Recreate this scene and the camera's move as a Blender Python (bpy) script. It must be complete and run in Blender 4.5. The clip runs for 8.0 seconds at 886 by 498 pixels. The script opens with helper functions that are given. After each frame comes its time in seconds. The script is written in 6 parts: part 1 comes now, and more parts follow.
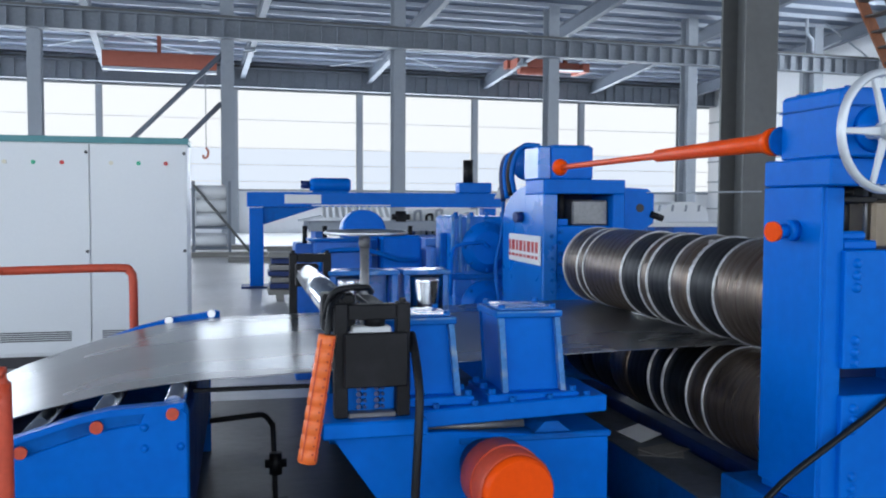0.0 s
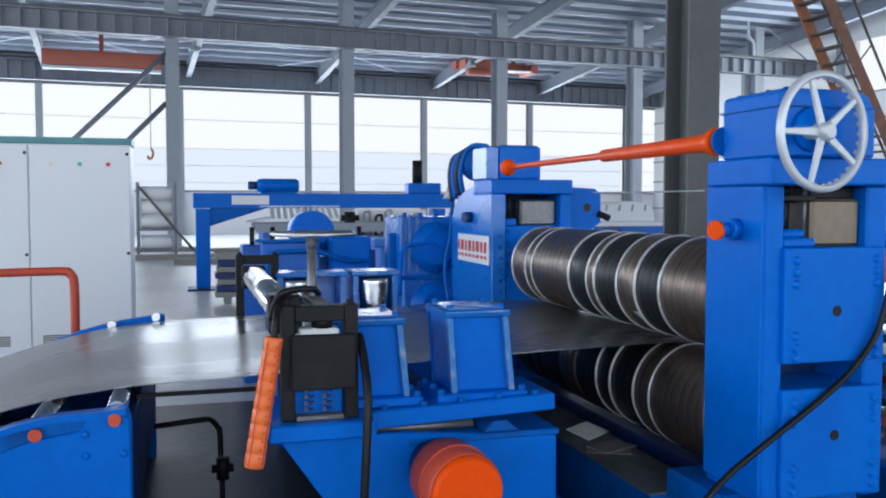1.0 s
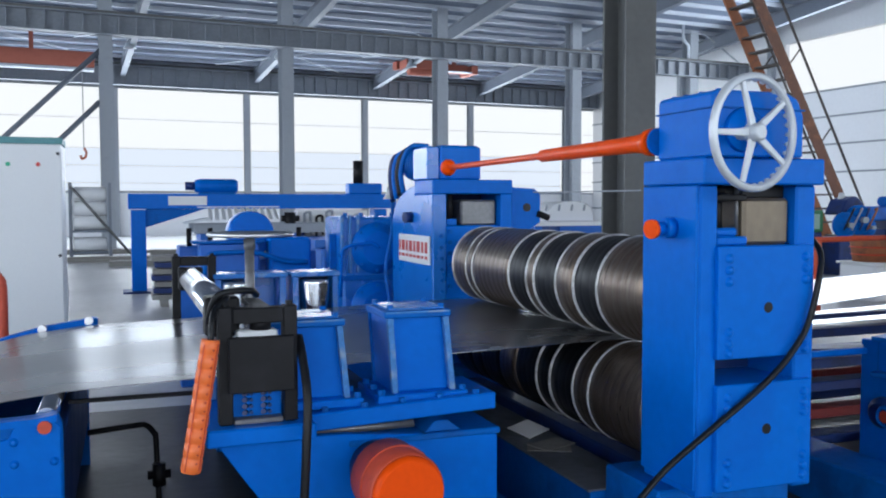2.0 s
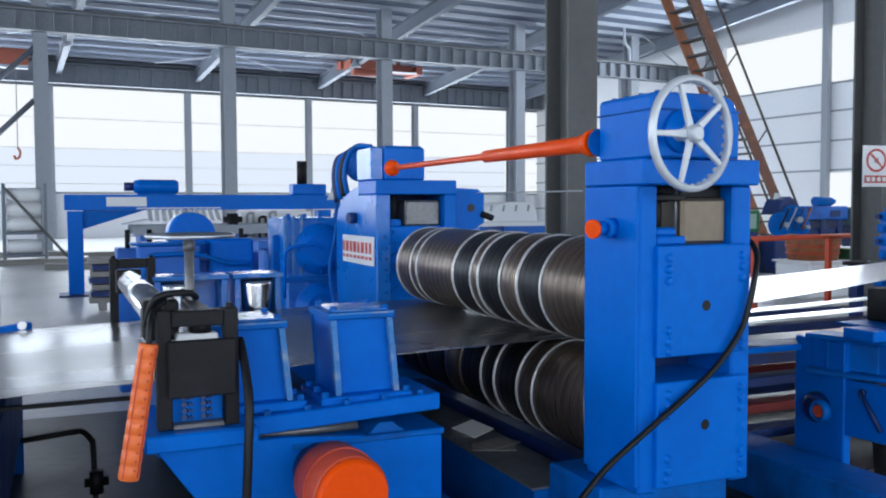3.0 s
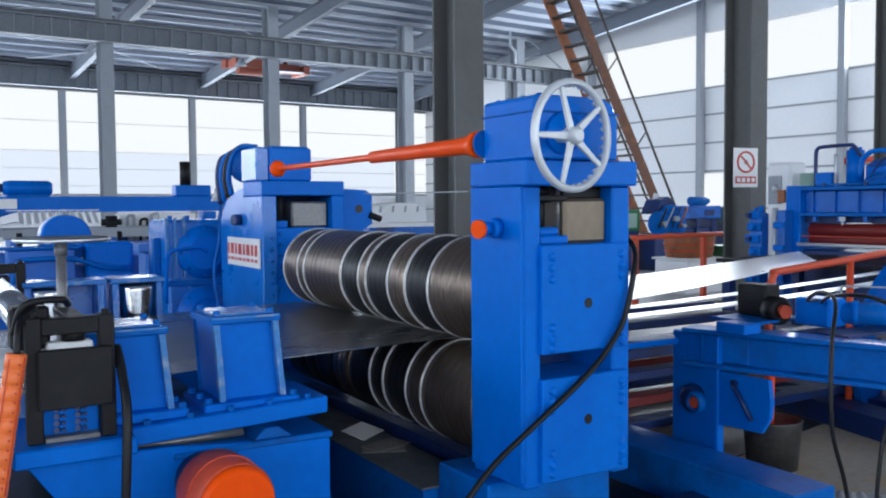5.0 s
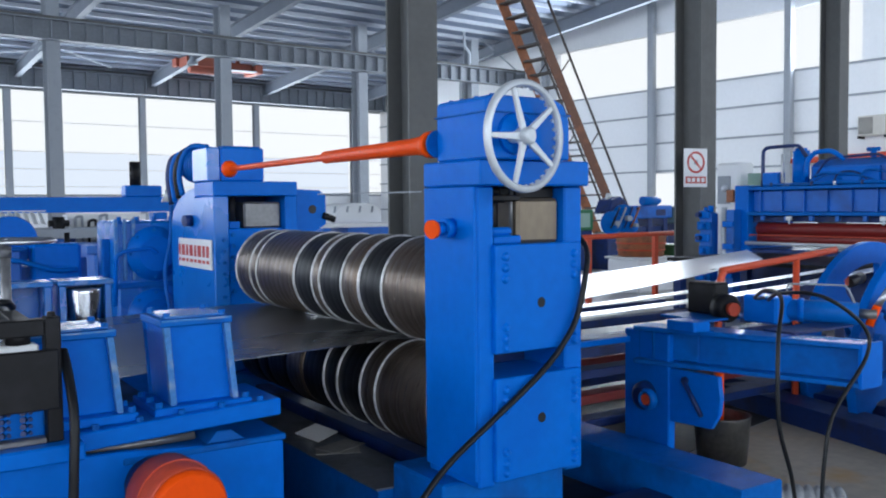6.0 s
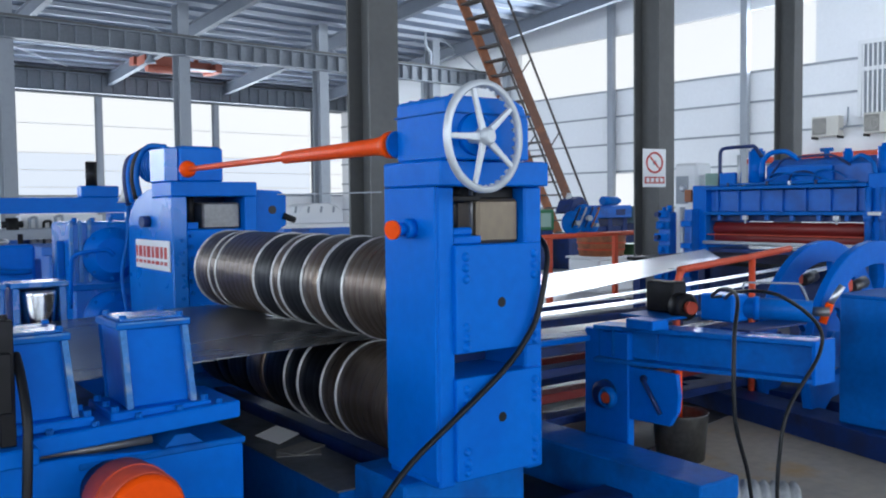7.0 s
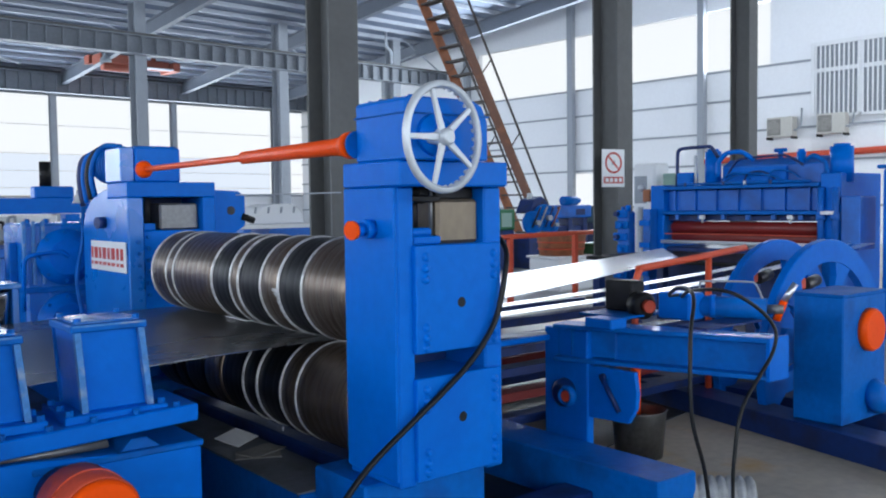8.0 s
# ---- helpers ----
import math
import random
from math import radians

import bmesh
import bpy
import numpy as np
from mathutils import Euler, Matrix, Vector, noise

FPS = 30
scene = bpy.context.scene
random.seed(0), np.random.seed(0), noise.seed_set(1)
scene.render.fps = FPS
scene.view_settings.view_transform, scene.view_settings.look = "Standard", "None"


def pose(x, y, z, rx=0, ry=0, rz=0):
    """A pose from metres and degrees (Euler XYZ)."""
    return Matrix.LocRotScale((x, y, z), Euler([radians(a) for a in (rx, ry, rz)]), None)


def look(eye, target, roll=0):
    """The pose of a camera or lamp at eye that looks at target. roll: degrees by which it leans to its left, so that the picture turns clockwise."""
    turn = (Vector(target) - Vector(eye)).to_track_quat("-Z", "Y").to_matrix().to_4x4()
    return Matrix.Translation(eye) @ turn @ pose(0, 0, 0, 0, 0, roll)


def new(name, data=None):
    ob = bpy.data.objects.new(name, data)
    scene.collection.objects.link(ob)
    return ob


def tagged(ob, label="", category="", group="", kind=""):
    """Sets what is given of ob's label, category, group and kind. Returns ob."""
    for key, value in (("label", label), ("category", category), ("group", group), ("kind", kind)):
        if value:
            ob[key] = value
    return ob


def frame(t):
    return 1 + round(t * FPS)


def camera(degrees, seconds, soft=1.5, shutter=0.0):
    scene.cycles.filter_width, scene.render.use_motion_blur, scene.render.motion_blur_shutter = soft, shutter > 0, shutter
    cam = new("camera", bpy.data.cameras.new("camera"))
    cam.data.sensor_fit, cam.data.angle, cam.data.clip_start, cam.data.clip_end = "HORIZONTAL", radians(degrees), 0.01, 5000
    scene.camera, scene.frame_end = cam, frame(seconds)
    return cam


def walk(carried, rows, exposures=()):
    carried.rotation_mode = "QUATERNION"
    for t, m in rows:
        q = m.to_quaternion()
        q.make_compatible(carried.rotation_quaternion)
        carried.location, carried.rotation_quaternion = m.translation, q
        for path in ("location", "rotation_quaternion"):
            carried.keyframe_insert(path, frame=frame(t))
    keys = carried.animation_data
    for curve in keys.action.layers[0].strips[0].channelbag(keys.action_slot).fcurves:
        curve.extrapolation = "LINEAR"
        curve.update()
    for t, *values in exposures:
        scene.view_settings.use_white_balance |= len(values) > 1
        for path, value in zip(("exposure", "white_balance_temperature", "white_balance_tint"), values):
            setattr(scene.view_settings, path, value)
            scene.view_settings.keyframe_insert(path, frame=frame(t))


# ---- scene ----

# ---------------------------------------------------------------- camera
PATH = [
    (0, pose(0.000, 0.000, 1.420, 87.06, -0.24, -12.99)),
    (0.5, pose(0.005, 0.003, 1.419, 87.08, -0.11, -14.71)),
    (1, pose(0.010, 0.006, 1.419, 87.10, -0.01, -16.26)),
    (1.5, pose(0.014, 0.008, 1.418, 87.11, 0.07, -18.22)),
    (3, pose(0.027, 0.013, 1.417, 87.15, 0.22, -23.65)),
    (3.5, pose(0.031, 0.013, 1.417, 87.16, 0.31, -25.73)),
    (4, pose(0.034, 0.013, 1.417, 87.15, 0.38, -27.79)),
    (4.5, pose(0.038, 0.013, 1.417, 87.16, 0.41, -29.34)),
    (6, pose(0.047, 0.010, 1.417, 87.15, 0.57, -33.76)),
    (6.5, pose(0.049, 0.008, 1.418, 87.14, 0.62, -35.06)),
    (7, pose(0.052, 0.006, 1.418, 87.13, 0.66, -36.24)),
    (7.5, pose(0.054, 0.003, 1.418, 87.11, 0.71, -37.49)),
    (8, pose(0.056, 0.000, 1.419, 87.10, 0.77, -38.76)),
]
cam = camera(53.66, 8.0, soft=2.0)

# ---------------------------------------------------------------- light
EXPOSURE = 0.0
SKY = 0.12
SUN = 2.5
world = bpy.data.worlds.new("sky")
scene.world = world
world.use_nodes = True
wn = world.node_tree.nodes
sky = wn.new("ShaderNodeTexSky")
sky.sky_type = "NISHITA"
sky.sun_disc = False
sky.sun_elevation, sky.sun_rotation = radians(48), radians(200)
sky.air_density, sky.dust_density = 1.0, 3.0
wn["Background"].inputs["Strength"].default_value = SKY
world.node_tree.links.new(sky.outputs["Color"], wn["Background"].inputs["Color"])
scene.view_settings.exposure = EXPOSURE

sun = new("sun", bpy.data.lights.new("sun", "SUN"))
sun.data.energy, sun.data.angle, sun.data.color = SUN, radians(0.6), (1.0, 0.95, 0.88)
sun.matrix_basis = look((0, 0, 30), (0 + 20 * math.sin(radians(200)) * -1, -20 * math.cos(radians(200)), 8))

HALL = 4.0  # the hall stands turned by this against the machine line
HM = pose(0, 0, 0, 0, 0, HALL)
WALL_N, WALL_E, WALL_S, WALL_W = 43.0, 28.75, -14.0, -22.0
EAVE = 7.75
RIDGE_Y, RISE = 14.5, 0.09


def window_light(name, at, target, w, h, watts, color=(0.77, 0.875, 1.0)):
    """Daylight standing in a window's opening, and in the added roof strip."""
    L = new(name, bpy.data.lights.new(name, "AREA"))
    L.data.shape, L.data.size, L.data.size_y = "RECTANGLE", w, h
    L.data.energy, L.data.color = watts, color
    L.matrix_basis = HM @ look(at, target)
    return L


window_light("daylight_north", (3, WALL_N - 0.4, 4.5), (3, 0, 3.0), 44, 4.6, 4000)
window_light("daylight_east", (WALL_E - 0.4, 21.5, 7.1), (0, 18, 3.0), 13.6, 2.0, 1500)
window_light("daylight_south", (3, WALL_S + 0.4, 4.5), (3, 20, 3.0), 44, 4.6, 2550)
# Fill lamp added under the roof to brighten the east wall.
window_light("roof_fill_light", (23.5, 2, 9.28), (23.5, 2.09, 8.28), 2.0, 25, 1000)
# The west window band is out of view and assumed.
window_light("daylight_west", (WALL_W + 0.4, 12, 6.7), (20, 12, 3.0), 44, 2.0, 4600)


# ---------------------------------------------------------------- materials
def shade(name, color, rough=0.5, metal=0.0, vary=0.12, scale=6.0, fine=60.0, bump=0.05, second=None, amount=0.35,
          coat=0.0, stretch=(1, 1, 1), spec=0.5):
    """Painted, metal or mineral surface: colour varied at two scales, fine relief, worn gloss."""
    m = bpy.data.materials.new(name)
    m.use_nodes = True
    nt, n = m.node_tree, m.node_tree.nodes
    b = n["Principled BSDF"]
    tc, mp = n.new("ShaderNodeTexCoord"), n.new("ShaderNodeMapping")
    mp.inputs["Scale"].default_value = stretch
    nt.links.new(tc.outputs["Object"], mp.inputs["Vector"])
    big, small = n.new("ShaderNodeTexNoise"), n.new("ShaderNodeTexNoise")
    for tex, s, d in ((big, scale, 5.0), (small, fine, 3.0)):
        tex.inputs["Scale"].default_value, tex.inputs["Detail"].default_value = s, d
        nt.links.new(mp.outputs["Vector"], tex.inputs["Vector"])
    mix, mix2 = n.new("ShaderNodeMix"), n.new("ShaderNodeMix")
    mix.data_type = mix2.data_type = "RGBA"
    dark = tuple(c * (1 - vary * 2) for c in color)
    lite = tuple(min(1, c * (1 + vary)) for c in color)
    mix.inputs["A"].default_value, mix.inputs["B"].default_value = (*dark, 1), (*lite, 1)
    nt.links.new(small.outputs["Fac"], mix.inputs["Factor"])
    ramp = n.new("ShaderNodeValToRGB")
    ramp.color_ramp.elements[0].position, ramp.color_ramp.elements[1].position = 0.52, 0.72
    ramp.color_ramp.elements[1].color = (amount, amount, amount, 1)
    nt.links.new(big.outputs["Fac"], ramp.inputs["Fac"])
    nt.links.new(ramp.outputs["Color"], mix2.inputs["Factor"])
    nt.links.new(mix.outputs["Result"], mix2.inputs["A"])
    mix2.inputs["B"].default_value = (*(second or dark), 1)
    nt.links.new(mix2.outputs["Result"], b.inputs["Base Color"])
    rr = n.new("ShaderNodeMapRange")
    rr.inputs["To Min"].default_value, rr.inputs["To Max"].default_value = max(0.03, rough - 0.12), min(1, rough + 0.15)
    nt.links.new(big.outputs["Fac"], rr.inputs["Value"])
    nt.links.new(rr.outputs["Result"], b.inputs["Roughness"])
    b.inputs["Metallic"].default_value = metal
    b.inputs["Coat Weight"].default_value = coat
    b.inputs["Specular IOR Level"].default_value = spec
    if bump:
        bp = n.new("ShaderNodeBump")
        bp.inputs["Strength"].default_value, bp.inputs["Distance"].default_value = bump, 0.01
        nt.links.new(small.outputs["Fac"], bp.inputs["Height"])
        nt.links.new(bp.outputs["Normal"], b.inputs["Normal"])
    return m


BLUE = shade("blue_enamel", (0.0, 0.147, 0.62), 0.32, vary=0.07, scale=3, fine=25, bump=0.1, second=(0.0, 0.1, 0.5), amount=0.45, spec=0.11)
BLUE_GLOSS = shade("blue_enamel_smooth", (0.0, 0.165, 0.62), 0.27, vary=0.05, scale=3, fine=12, bump=0.04, second=(0.0, 0.11, 0.48), spec=0.85)
# Glossy tops; the pale second tone paints in part of their bright reflection.
BLUE_TOP = shade("blue_enamel_sheen_top", (0.01, 0.18, 0.6), 0.24, vary=0.1, scale=9, fine=34, bump=0.08, second=(0.16, 0.3, 0.5), amount=0.7, spec=0.6)
# Worn edges of the guide blocks, and painted highlights on the reducer ribs.
WORN_LIT = shade("worn_highlit_blue", (0.06, 0.24, 0.58), 0.45, vary=0.2, scale=14, fine=70, bump=0.15, second=(0.34, 0.4, 0.46), amount=0.8, spec=0.3)
# Darker dusty blue; on some parts, as the bearing post, it holds shade.
BLUE_OLD = shade("blue_enamel_dusty_shaded", (0.0, 0.128, 0.5), 0.42, vary=0.12, scale=5, fine=30, bump=0.12, second=(0.012, 0.055, 0.2), amount=0.6, spec=0.11)
# Blue for distant machines; the greyer second tone paints in haze.
BLUE_FAR = shade("blue_enamel_far_haze", (0.002, 0.135, 0.56), 0.45, vary=0.1, scale=3, fine=15, bump=0.08, second=(0.02, 0.06, 0.22), amount=0.6)
# Blue paint darkened: shade low down and between machines sits in this colour.
NAVY = shade("shaded_dark_blue", (0.002, 0.026, 0.145), 0.45, vary=0.2, scale=5, fine=30, second=(0.012, 0.013, 0.016), amount=0.7)
ORANGE = shade("orange_enamel", (1.0, 0.085, 0.002), 0.42, spec=0.14, vary=0.08, scale=6, fine=40, second=(0.6, 0.06, 0.01))
SLEEVE = shade("orange_plastic", (1.0, 0.19, 0.04), 0.4, vary=0.1, scale=10, fine=60, second=(0.8, 0.12, 0.02), amount=0.5)
RED = shade("red_lead_paint", (0.62, 0.075, 0.03), 0.5, vary=0.12, scale=8, fine=50, second=(0.3, 0.05, 0.03))
RAILRED = shade("red_rail_paint", (0.68, 0.085, 0.03), 0.45, vary=0.1, scale=8, fine=40, second=(0.5, 0.06, 0.03))
DARKRED = shade("dark_red_rubber", (0.2, 0.014, 0.012), 0.45, vary=0.15, scale=5, fine=40)
BLACK = shade("black_steel", (0.008, 0.008, 0.01), 0.5, spec=0.25, vary=0.2, scale=8, fine=60, second=(0.03, 0.03, 0.035))
RUBBER = shade("black_rubber", (0.006, 0.007, 0.009), 0.42, spec=0.3, vary=0.2, scale=10, fine=80, second=(0.014, 0.014, 0.017))
CHROME = shade("polished_steel", (0.75, 0.77, 0.8), 0.16, 1.0, vary=0.05, scale=6, fine=40, bump=0.02)
ALU = shade("brushed_aluminium", (0.72, 0.73, 0.75), 0.35, 1.0, vary=0.08, scale=6, fine=60, bump=0.05)
SILVER = shade("silver_paint", (0.62, 0.65, 0.68), 0.4, 0.35, vary=0.06, scale=8, fine=50)
ROLLSTEEL = shade("worn_brown_steel", (0.2, 0.152, 0.118), 0.3, 0.8, vary=0.3, scale=5, fine=26, bump=0.12, second=(0.075, 0.045, 0.03), amount=0.85, stretch=(1, 16, 1))
EDGESTEEL = shade("bright_ring_edge", (0.7, 0.7, 0.7), 0.42, 0.45, vary=0.3, scale=16, fine=90, second=(0.2, 0.18, 0.16), amount=0.6)
SHEET = shade("rolled_sheet_steel", (0.3, 0.31, 0.325), 0.27, 0.9, vary=0.03, scale=1.2, fine=14, bump=0.0, second=(0.245, 0.25, 0.262), amount=0.25, stretch=(0.35, 1, 1))
# Same steel as SHEET; the near-white base carries the window sheen.
SLIT = shade("sheen_white_strip", (0.97, 0.97, 0.97), 0.31, 0.85, vary=0.04, scale=3, fine=20, bump=0.01)
DULL = shade("dull_machined_steel", (0.22, 0.22, 0.225), 0.42, 0.6, vary=0.2, scale=8, fine=40, second=(0.1, 0.095, 0.09), amount=0.6)
TAN = shade("oiled_chock_steel", (0.2, 0.16, 0.115), 0.4, 0.6, vary=0.14, scale=8, fine=30, second=(0.08, 0.06, 0.042), amount=0.7, stretch=(1, 1, 0.6))
GREY = shade("grey_cabinet_paint", (0.78, 0.795, 0.8), 0.42, vary=0.02, scale=1.2, fine=80, bump=0.02, second=(0.72, 0.735, 0.74))
SEAM = shade("dark_seam", (0.05, 0.05, 0.055), 0.7)
TEALGREY = shade("grey_green_machine_paint", (0.13, 0.22, 0.25), 0.5, vary=0.15)
TEAL = shade("teal_plinth", (0.1, 0.3, 0.32), 0.5)
WHITE = shade("white_plate", (0.82, 0.83, 0.84), 0.5, vary=0.04)
SIGNRED = shade("sign_red", (0.6, 0.07, 0.06), 0.5, vary=0.2, scale=20, fine=90, second=(0.7, 0.4, 0.38), amount=0.7)
PALEGREEN = shade("pale_green_paint", (0.3, 0.45, 0.38), 0.5)
GREENDRUM = shade("green_drum", (0.03, 0.17, 0.07), 0.45)
FLOOR = shade("dusty_concrete", (0.52, 0.515, 0.51), 0.42, vary=0.12, scale=0.5, fine=9, bump=0.12, second=(0.4, 0.395, 0.39), amount=0.6)
# Oil stains plus the shade below the line, both in one dark colour.
OILY = shade("oily_shaded_floor", (0.018, 0.017, 0.018), 0.45, vary=0.3, scale=1.6, fine=14, bump=0.2, second=(0.12, 0.115, 0.11), amount=0.6)
SANDY = shade("sandy_floor_coat", (0.5, 0.44, 0.34), 0.5, vary=0.16, scale=1.7, fine=16, bump=0.15, second=(0.56, 0.3, 0.05), amount=0.95)
STEELCOL = shade("grey_column_paint", (0.12, 0.122, 0.12), 0.55, vary=0.1, scale=1.5, fine=14, bump=0.05, second=(0.085, 0.085, 0.082))
# GIRDER and STEELBEAM greys are lightened to include haze.
GIRDER = shade("haze_lightened_girder_grey", (0.25, 0.275, 0.31), 0.55, vary=0.12, scale=1.2, fine=10, bump=0.05, second=(0.16, 0.175, 0.2))
STEELBEAM = shade("grey_girder_paint", (0.19, 0.215, 0.26), 0.55, vary=0.1, scale=1.5, fine=12, bump=0.05)
ROOF = shade("grey_roof_sheet", (0.18, 0.22, 0.3), 0.5, 0.2, vary=0.06, scale=0.6, fine=6, bump=0.05)
ROOFLITE = shade("pale_purlin_paint", (0.5, 0.54, 0.6), 0.5, vary=0.08, scale=1, fine=9)
SIDING = shade("pale_siding", (0.87, 0.88, 0.9), 0.5, vary=0.03, scale=0.4, fine=8, bump=0.03)
GIRT = shade("grey_girt", (0.34, 0.37, 0.41), 0.6)
# Red muted so the colour holds the haze under the roof.
CRANE = shade("haze_muted_red", (0.5, 0.14, 0.09), 0.6)
GRAVEL = shade("yard_concrete", (0.35, 0.35, 0.34), 0.8, vary=0.1, scale=0.1, fine=2)
LADDER = shade("rusty_orange_ladder", (0.4, 0.14, 0.06), 0.6, vary=0.2, scale=6, fine=30, second=(0.12, 0.07, 0.05), amount=0.7)
STRINGER = shade("brown_stringer_paint", (0.2, 0.085, 0.05), 0.55, vary=0.2, scale=5, fine=30, second=(0.34, 0.13, 0.06), amount=0.7)
DARKRAIL = shade("dark_stringer", (0.09, 0.075, 0.07), 0.6, vary=0.2)
GALV = shade("galvanised_pot", (0.12, 0.115, 0.11), 0.32, 0.7, vary=0.25, scale=8, fine=40)
GRILLE = shade("dusty_fan_grille", (0.26, 0.25, 0.235), 0.6)
BEIGE = shade("aircon_beige", (0.6, 0.58, 0.53), 0.5)
LUMBER = shade("grey_lumber", (0.3, 0.29, 0.27), 0.8, vary=0.2)
TRAY = shade("oily_grey_tray", (0.13, 0.145, 0.17), 0.5, vary=0.2, scale=5, fine=30, second=(0.03, 0.03, 0.035), amount=0.7)
DUCT = shade("grey_flexible_duct", (0.34, 0.35, 0.36), 0.5, vary=0.2, scale=8, fine=40, second=(0.16, 0.16, 0.16))
PAPER = shade("paper_sheet", (0.95, 0.95, 0.95), 0.7, vary=0.03)
LAMP_R = shade("red_lens", (0.6, 0.03, 0.03), 0.3)
LAMP_G = shade("green_lens", (0.03, 0.45, 0.25), 0.3)
LAMP_W = shade("white_lens", (0.8, 0.75, 0.6), 0.3)


def glow(name, color, strength):
    m = bpy.data.materials.new(name)
    m.use_nodes = True
    b = m.node_tree.nodes["Principled BSDF"]
    b.inputs["Base Color"].default_value = (0.02, 0.02, 0.02, 1)
    b.inputs["Emission Color"].default_value = (*color, 1)
    b.inputs["Emission Strength"].default_value = strength
    return m


def tinted(name, color):
    m = bpy.data.materials.new(name)
    m.use_nodes = True
    n = m.node_tree.nodes
    t = n.new("ShaderNodeBsdfTransparent")
    t.inputs["Color"].default_value = (*color, 1)
    m.node_tree.links.new(t.outputs[0], n["Material Output"].inputs["Surface"])
    return m


PANEL = tinted("haze_tinted_pane", (0.91, 0.94, 0.99))
BRIGHT_SKY = glow("overcast_sky", (0.92, 0.965, 1.0), 0.96)


# ---------------------------------------------------------------- building blocks
def thing(name, label, category, at=(0, 0, 0), group="", kind=""):
    e = new(name)
    e.location = at
    e.empty_display_size = 0.1
    return tagged(e, label, category, group, kind)


def part(name, bm, material, parent=None, label=""):
    me = bpy.data.meshes.new(name)
    bm.normal_update()
    bm.to_mesh(me)
    bm.free()
    me.materials.append(material)
    ob = new(name, me)
    if parent:
        ob.parent = parent
        if parent.type == "EMPTY":
            ob.matrix_parent_inverse = parent.matrix_basis.inverted()
    if label:
        tagged(ob, label)
    return ob


def B(*boxes, bevel=0.004, m=None):
    """One bmesh of bevelled boxes (x0, x1, y0, y1, z0, z1)."""
    bm = bmesh.new()
    for b in boxes:
        add_box(bm, b, bevel, m)
    return bm


def add_box(bm, b, bevel=0.004, m=None):
    x0, x1, y0, y1, z0, z1 = b
    mm = Matrix.Translation(((x0 + x1) / 2, (y0 + y1) / 2, (z0 + z1) / 2)) @ Matrix.Diagonal((x1 - x0, y1 - y0, z1 - z0, 1))
    vs = bmesh.ops.create_cube(bm, size=1, matrix=(m @ mm) if m else mm)["verts"]
    if bevel and min(abs(x1 - x0), abs(y1 - y0), abs(z1 - z0)) > bevel * 2.5:
        es = list({e for v in vs for e in v.link_edges})
        bmesh.ops.bevel(bm, geom=es, offset=bevel, segments=1, affect="EDGES")
    return bm


def add_cyl(bm, a, b, r, r2=None, seg=20, bevel=0.0):
    a, b = Vector(a), Vector(b)
    d = b - a
    rot = d.to_track_quat("Z", "Y").to_matrix().to_4x4()
    mm = Matrix.Translation((a + b) / 2) @ rot
    bmesh.ops.create_cone(bm, cap_ends=True, segments=seg, radius1=r, radius2=r if r2 is None else r2, depth=d.length, matrix=mm)
    return bm


def C(*cyls, seg=20):
    bm = bmesh.new()
    for c in cyls:
        add_cyl(bm, c[0], c[1], c[2], c[3] if len(c) > 3 else None, seg)
    return smooth(bm)


def smooth(bm):
    for f in bm.faces:
        f.smooth = len(f.verts) == 4
    return bm


def lathe(profile, origin, axis, seg=40):
    """Profile of (along, radius) turned round an axis from origin."""
    axis = Vector(axis).normalized()
    u = axis.orthogonal().normalized()
    v = axis.cross(u)
    bm = bmesh.new()
    rings = []
    for h, r in profile:
        c = Vector(origin) + axis * h
        if r < 1e-5:
            rings.append([bm.verts.new(c)])
        else:
            rings.append([bm.verts.new(c + (u * math.cos(2 * math.pi * k / seg) + v * math.sin(2 * math.pi * k / seg)) * r) for k in range(seg)])
    for p, q in zip(rings, rings[1:]):
        for k in range(seg):
            j = (k + 1) % seg
            if len(p) == 1 and len(q) == 1:
                continue
            if len(p) == 1:
                bm.faces.new((p[0], q[k], q[j]))
            elif len(q) == 1:
                bm.faces.new((p[k], q[0], p[j]))
            else:
                bm.faces.new((p[k], q[k], q[j], p[j])).smooth = True
    bmesh.ops.recalc_face_normals(bm, faces=bm.faces)
    return bm


def tube(points, r, seg=10, fine=6):
    """A round hose or bent pipe through points (Catmull-Rom)."""
    pts = [Vector(p) for p in points]
    ext = [pts[0] * 2 - pts[1]] + pts + [pts[-1] * 2 - pts[-2]]
    path = []
    for i in range(1, len(ext) - 2):
        p0, p1, p2, p3 = ext[i - 1:i + 3]
        for k in range(fine):
            t = k / fine
            path.append(0.5 * (2 * p1 + (p2 - p0) * t + (2 * p0 - 5 * p1 + 4 * p2 - p3) * t * t + (3 * p1 - p0 - 3 * p2 + p3) * t ** 3))
    path.append(pts[-1])
    bm = bmesh.new()
    rings, up = [], None
    for i, p in enumerate(path):
        d = (path[min(i + 1, len(path) - 1)] - path[max(i - 1, 0)]).normalized()
        u = d.orthogonal().normalized() if up is None else (up - d * up.dot(d)).normalized()
        up = u
        v = d.cross(u)
        rings.append([bm.verts.new(p + (u * math.cos(2 * math.pi * k / seg) + v * math.sin(2 * math.pi * k / seg)) * r) for k in range(seg)])
    for a, b in zip(rings, rings[1:]):
        for k in range(seg):
            bm.faces.new((a[k], b[k], b[(k + 1) % seg], a[(k + 1) % seg])).smooth = True
    bm.faces.new(rings[0][::-1]), bm.faces.new(rings[-1])
    bmesh.ops.recalc_face_normals(bm, faces=bm.faces)
    return bm


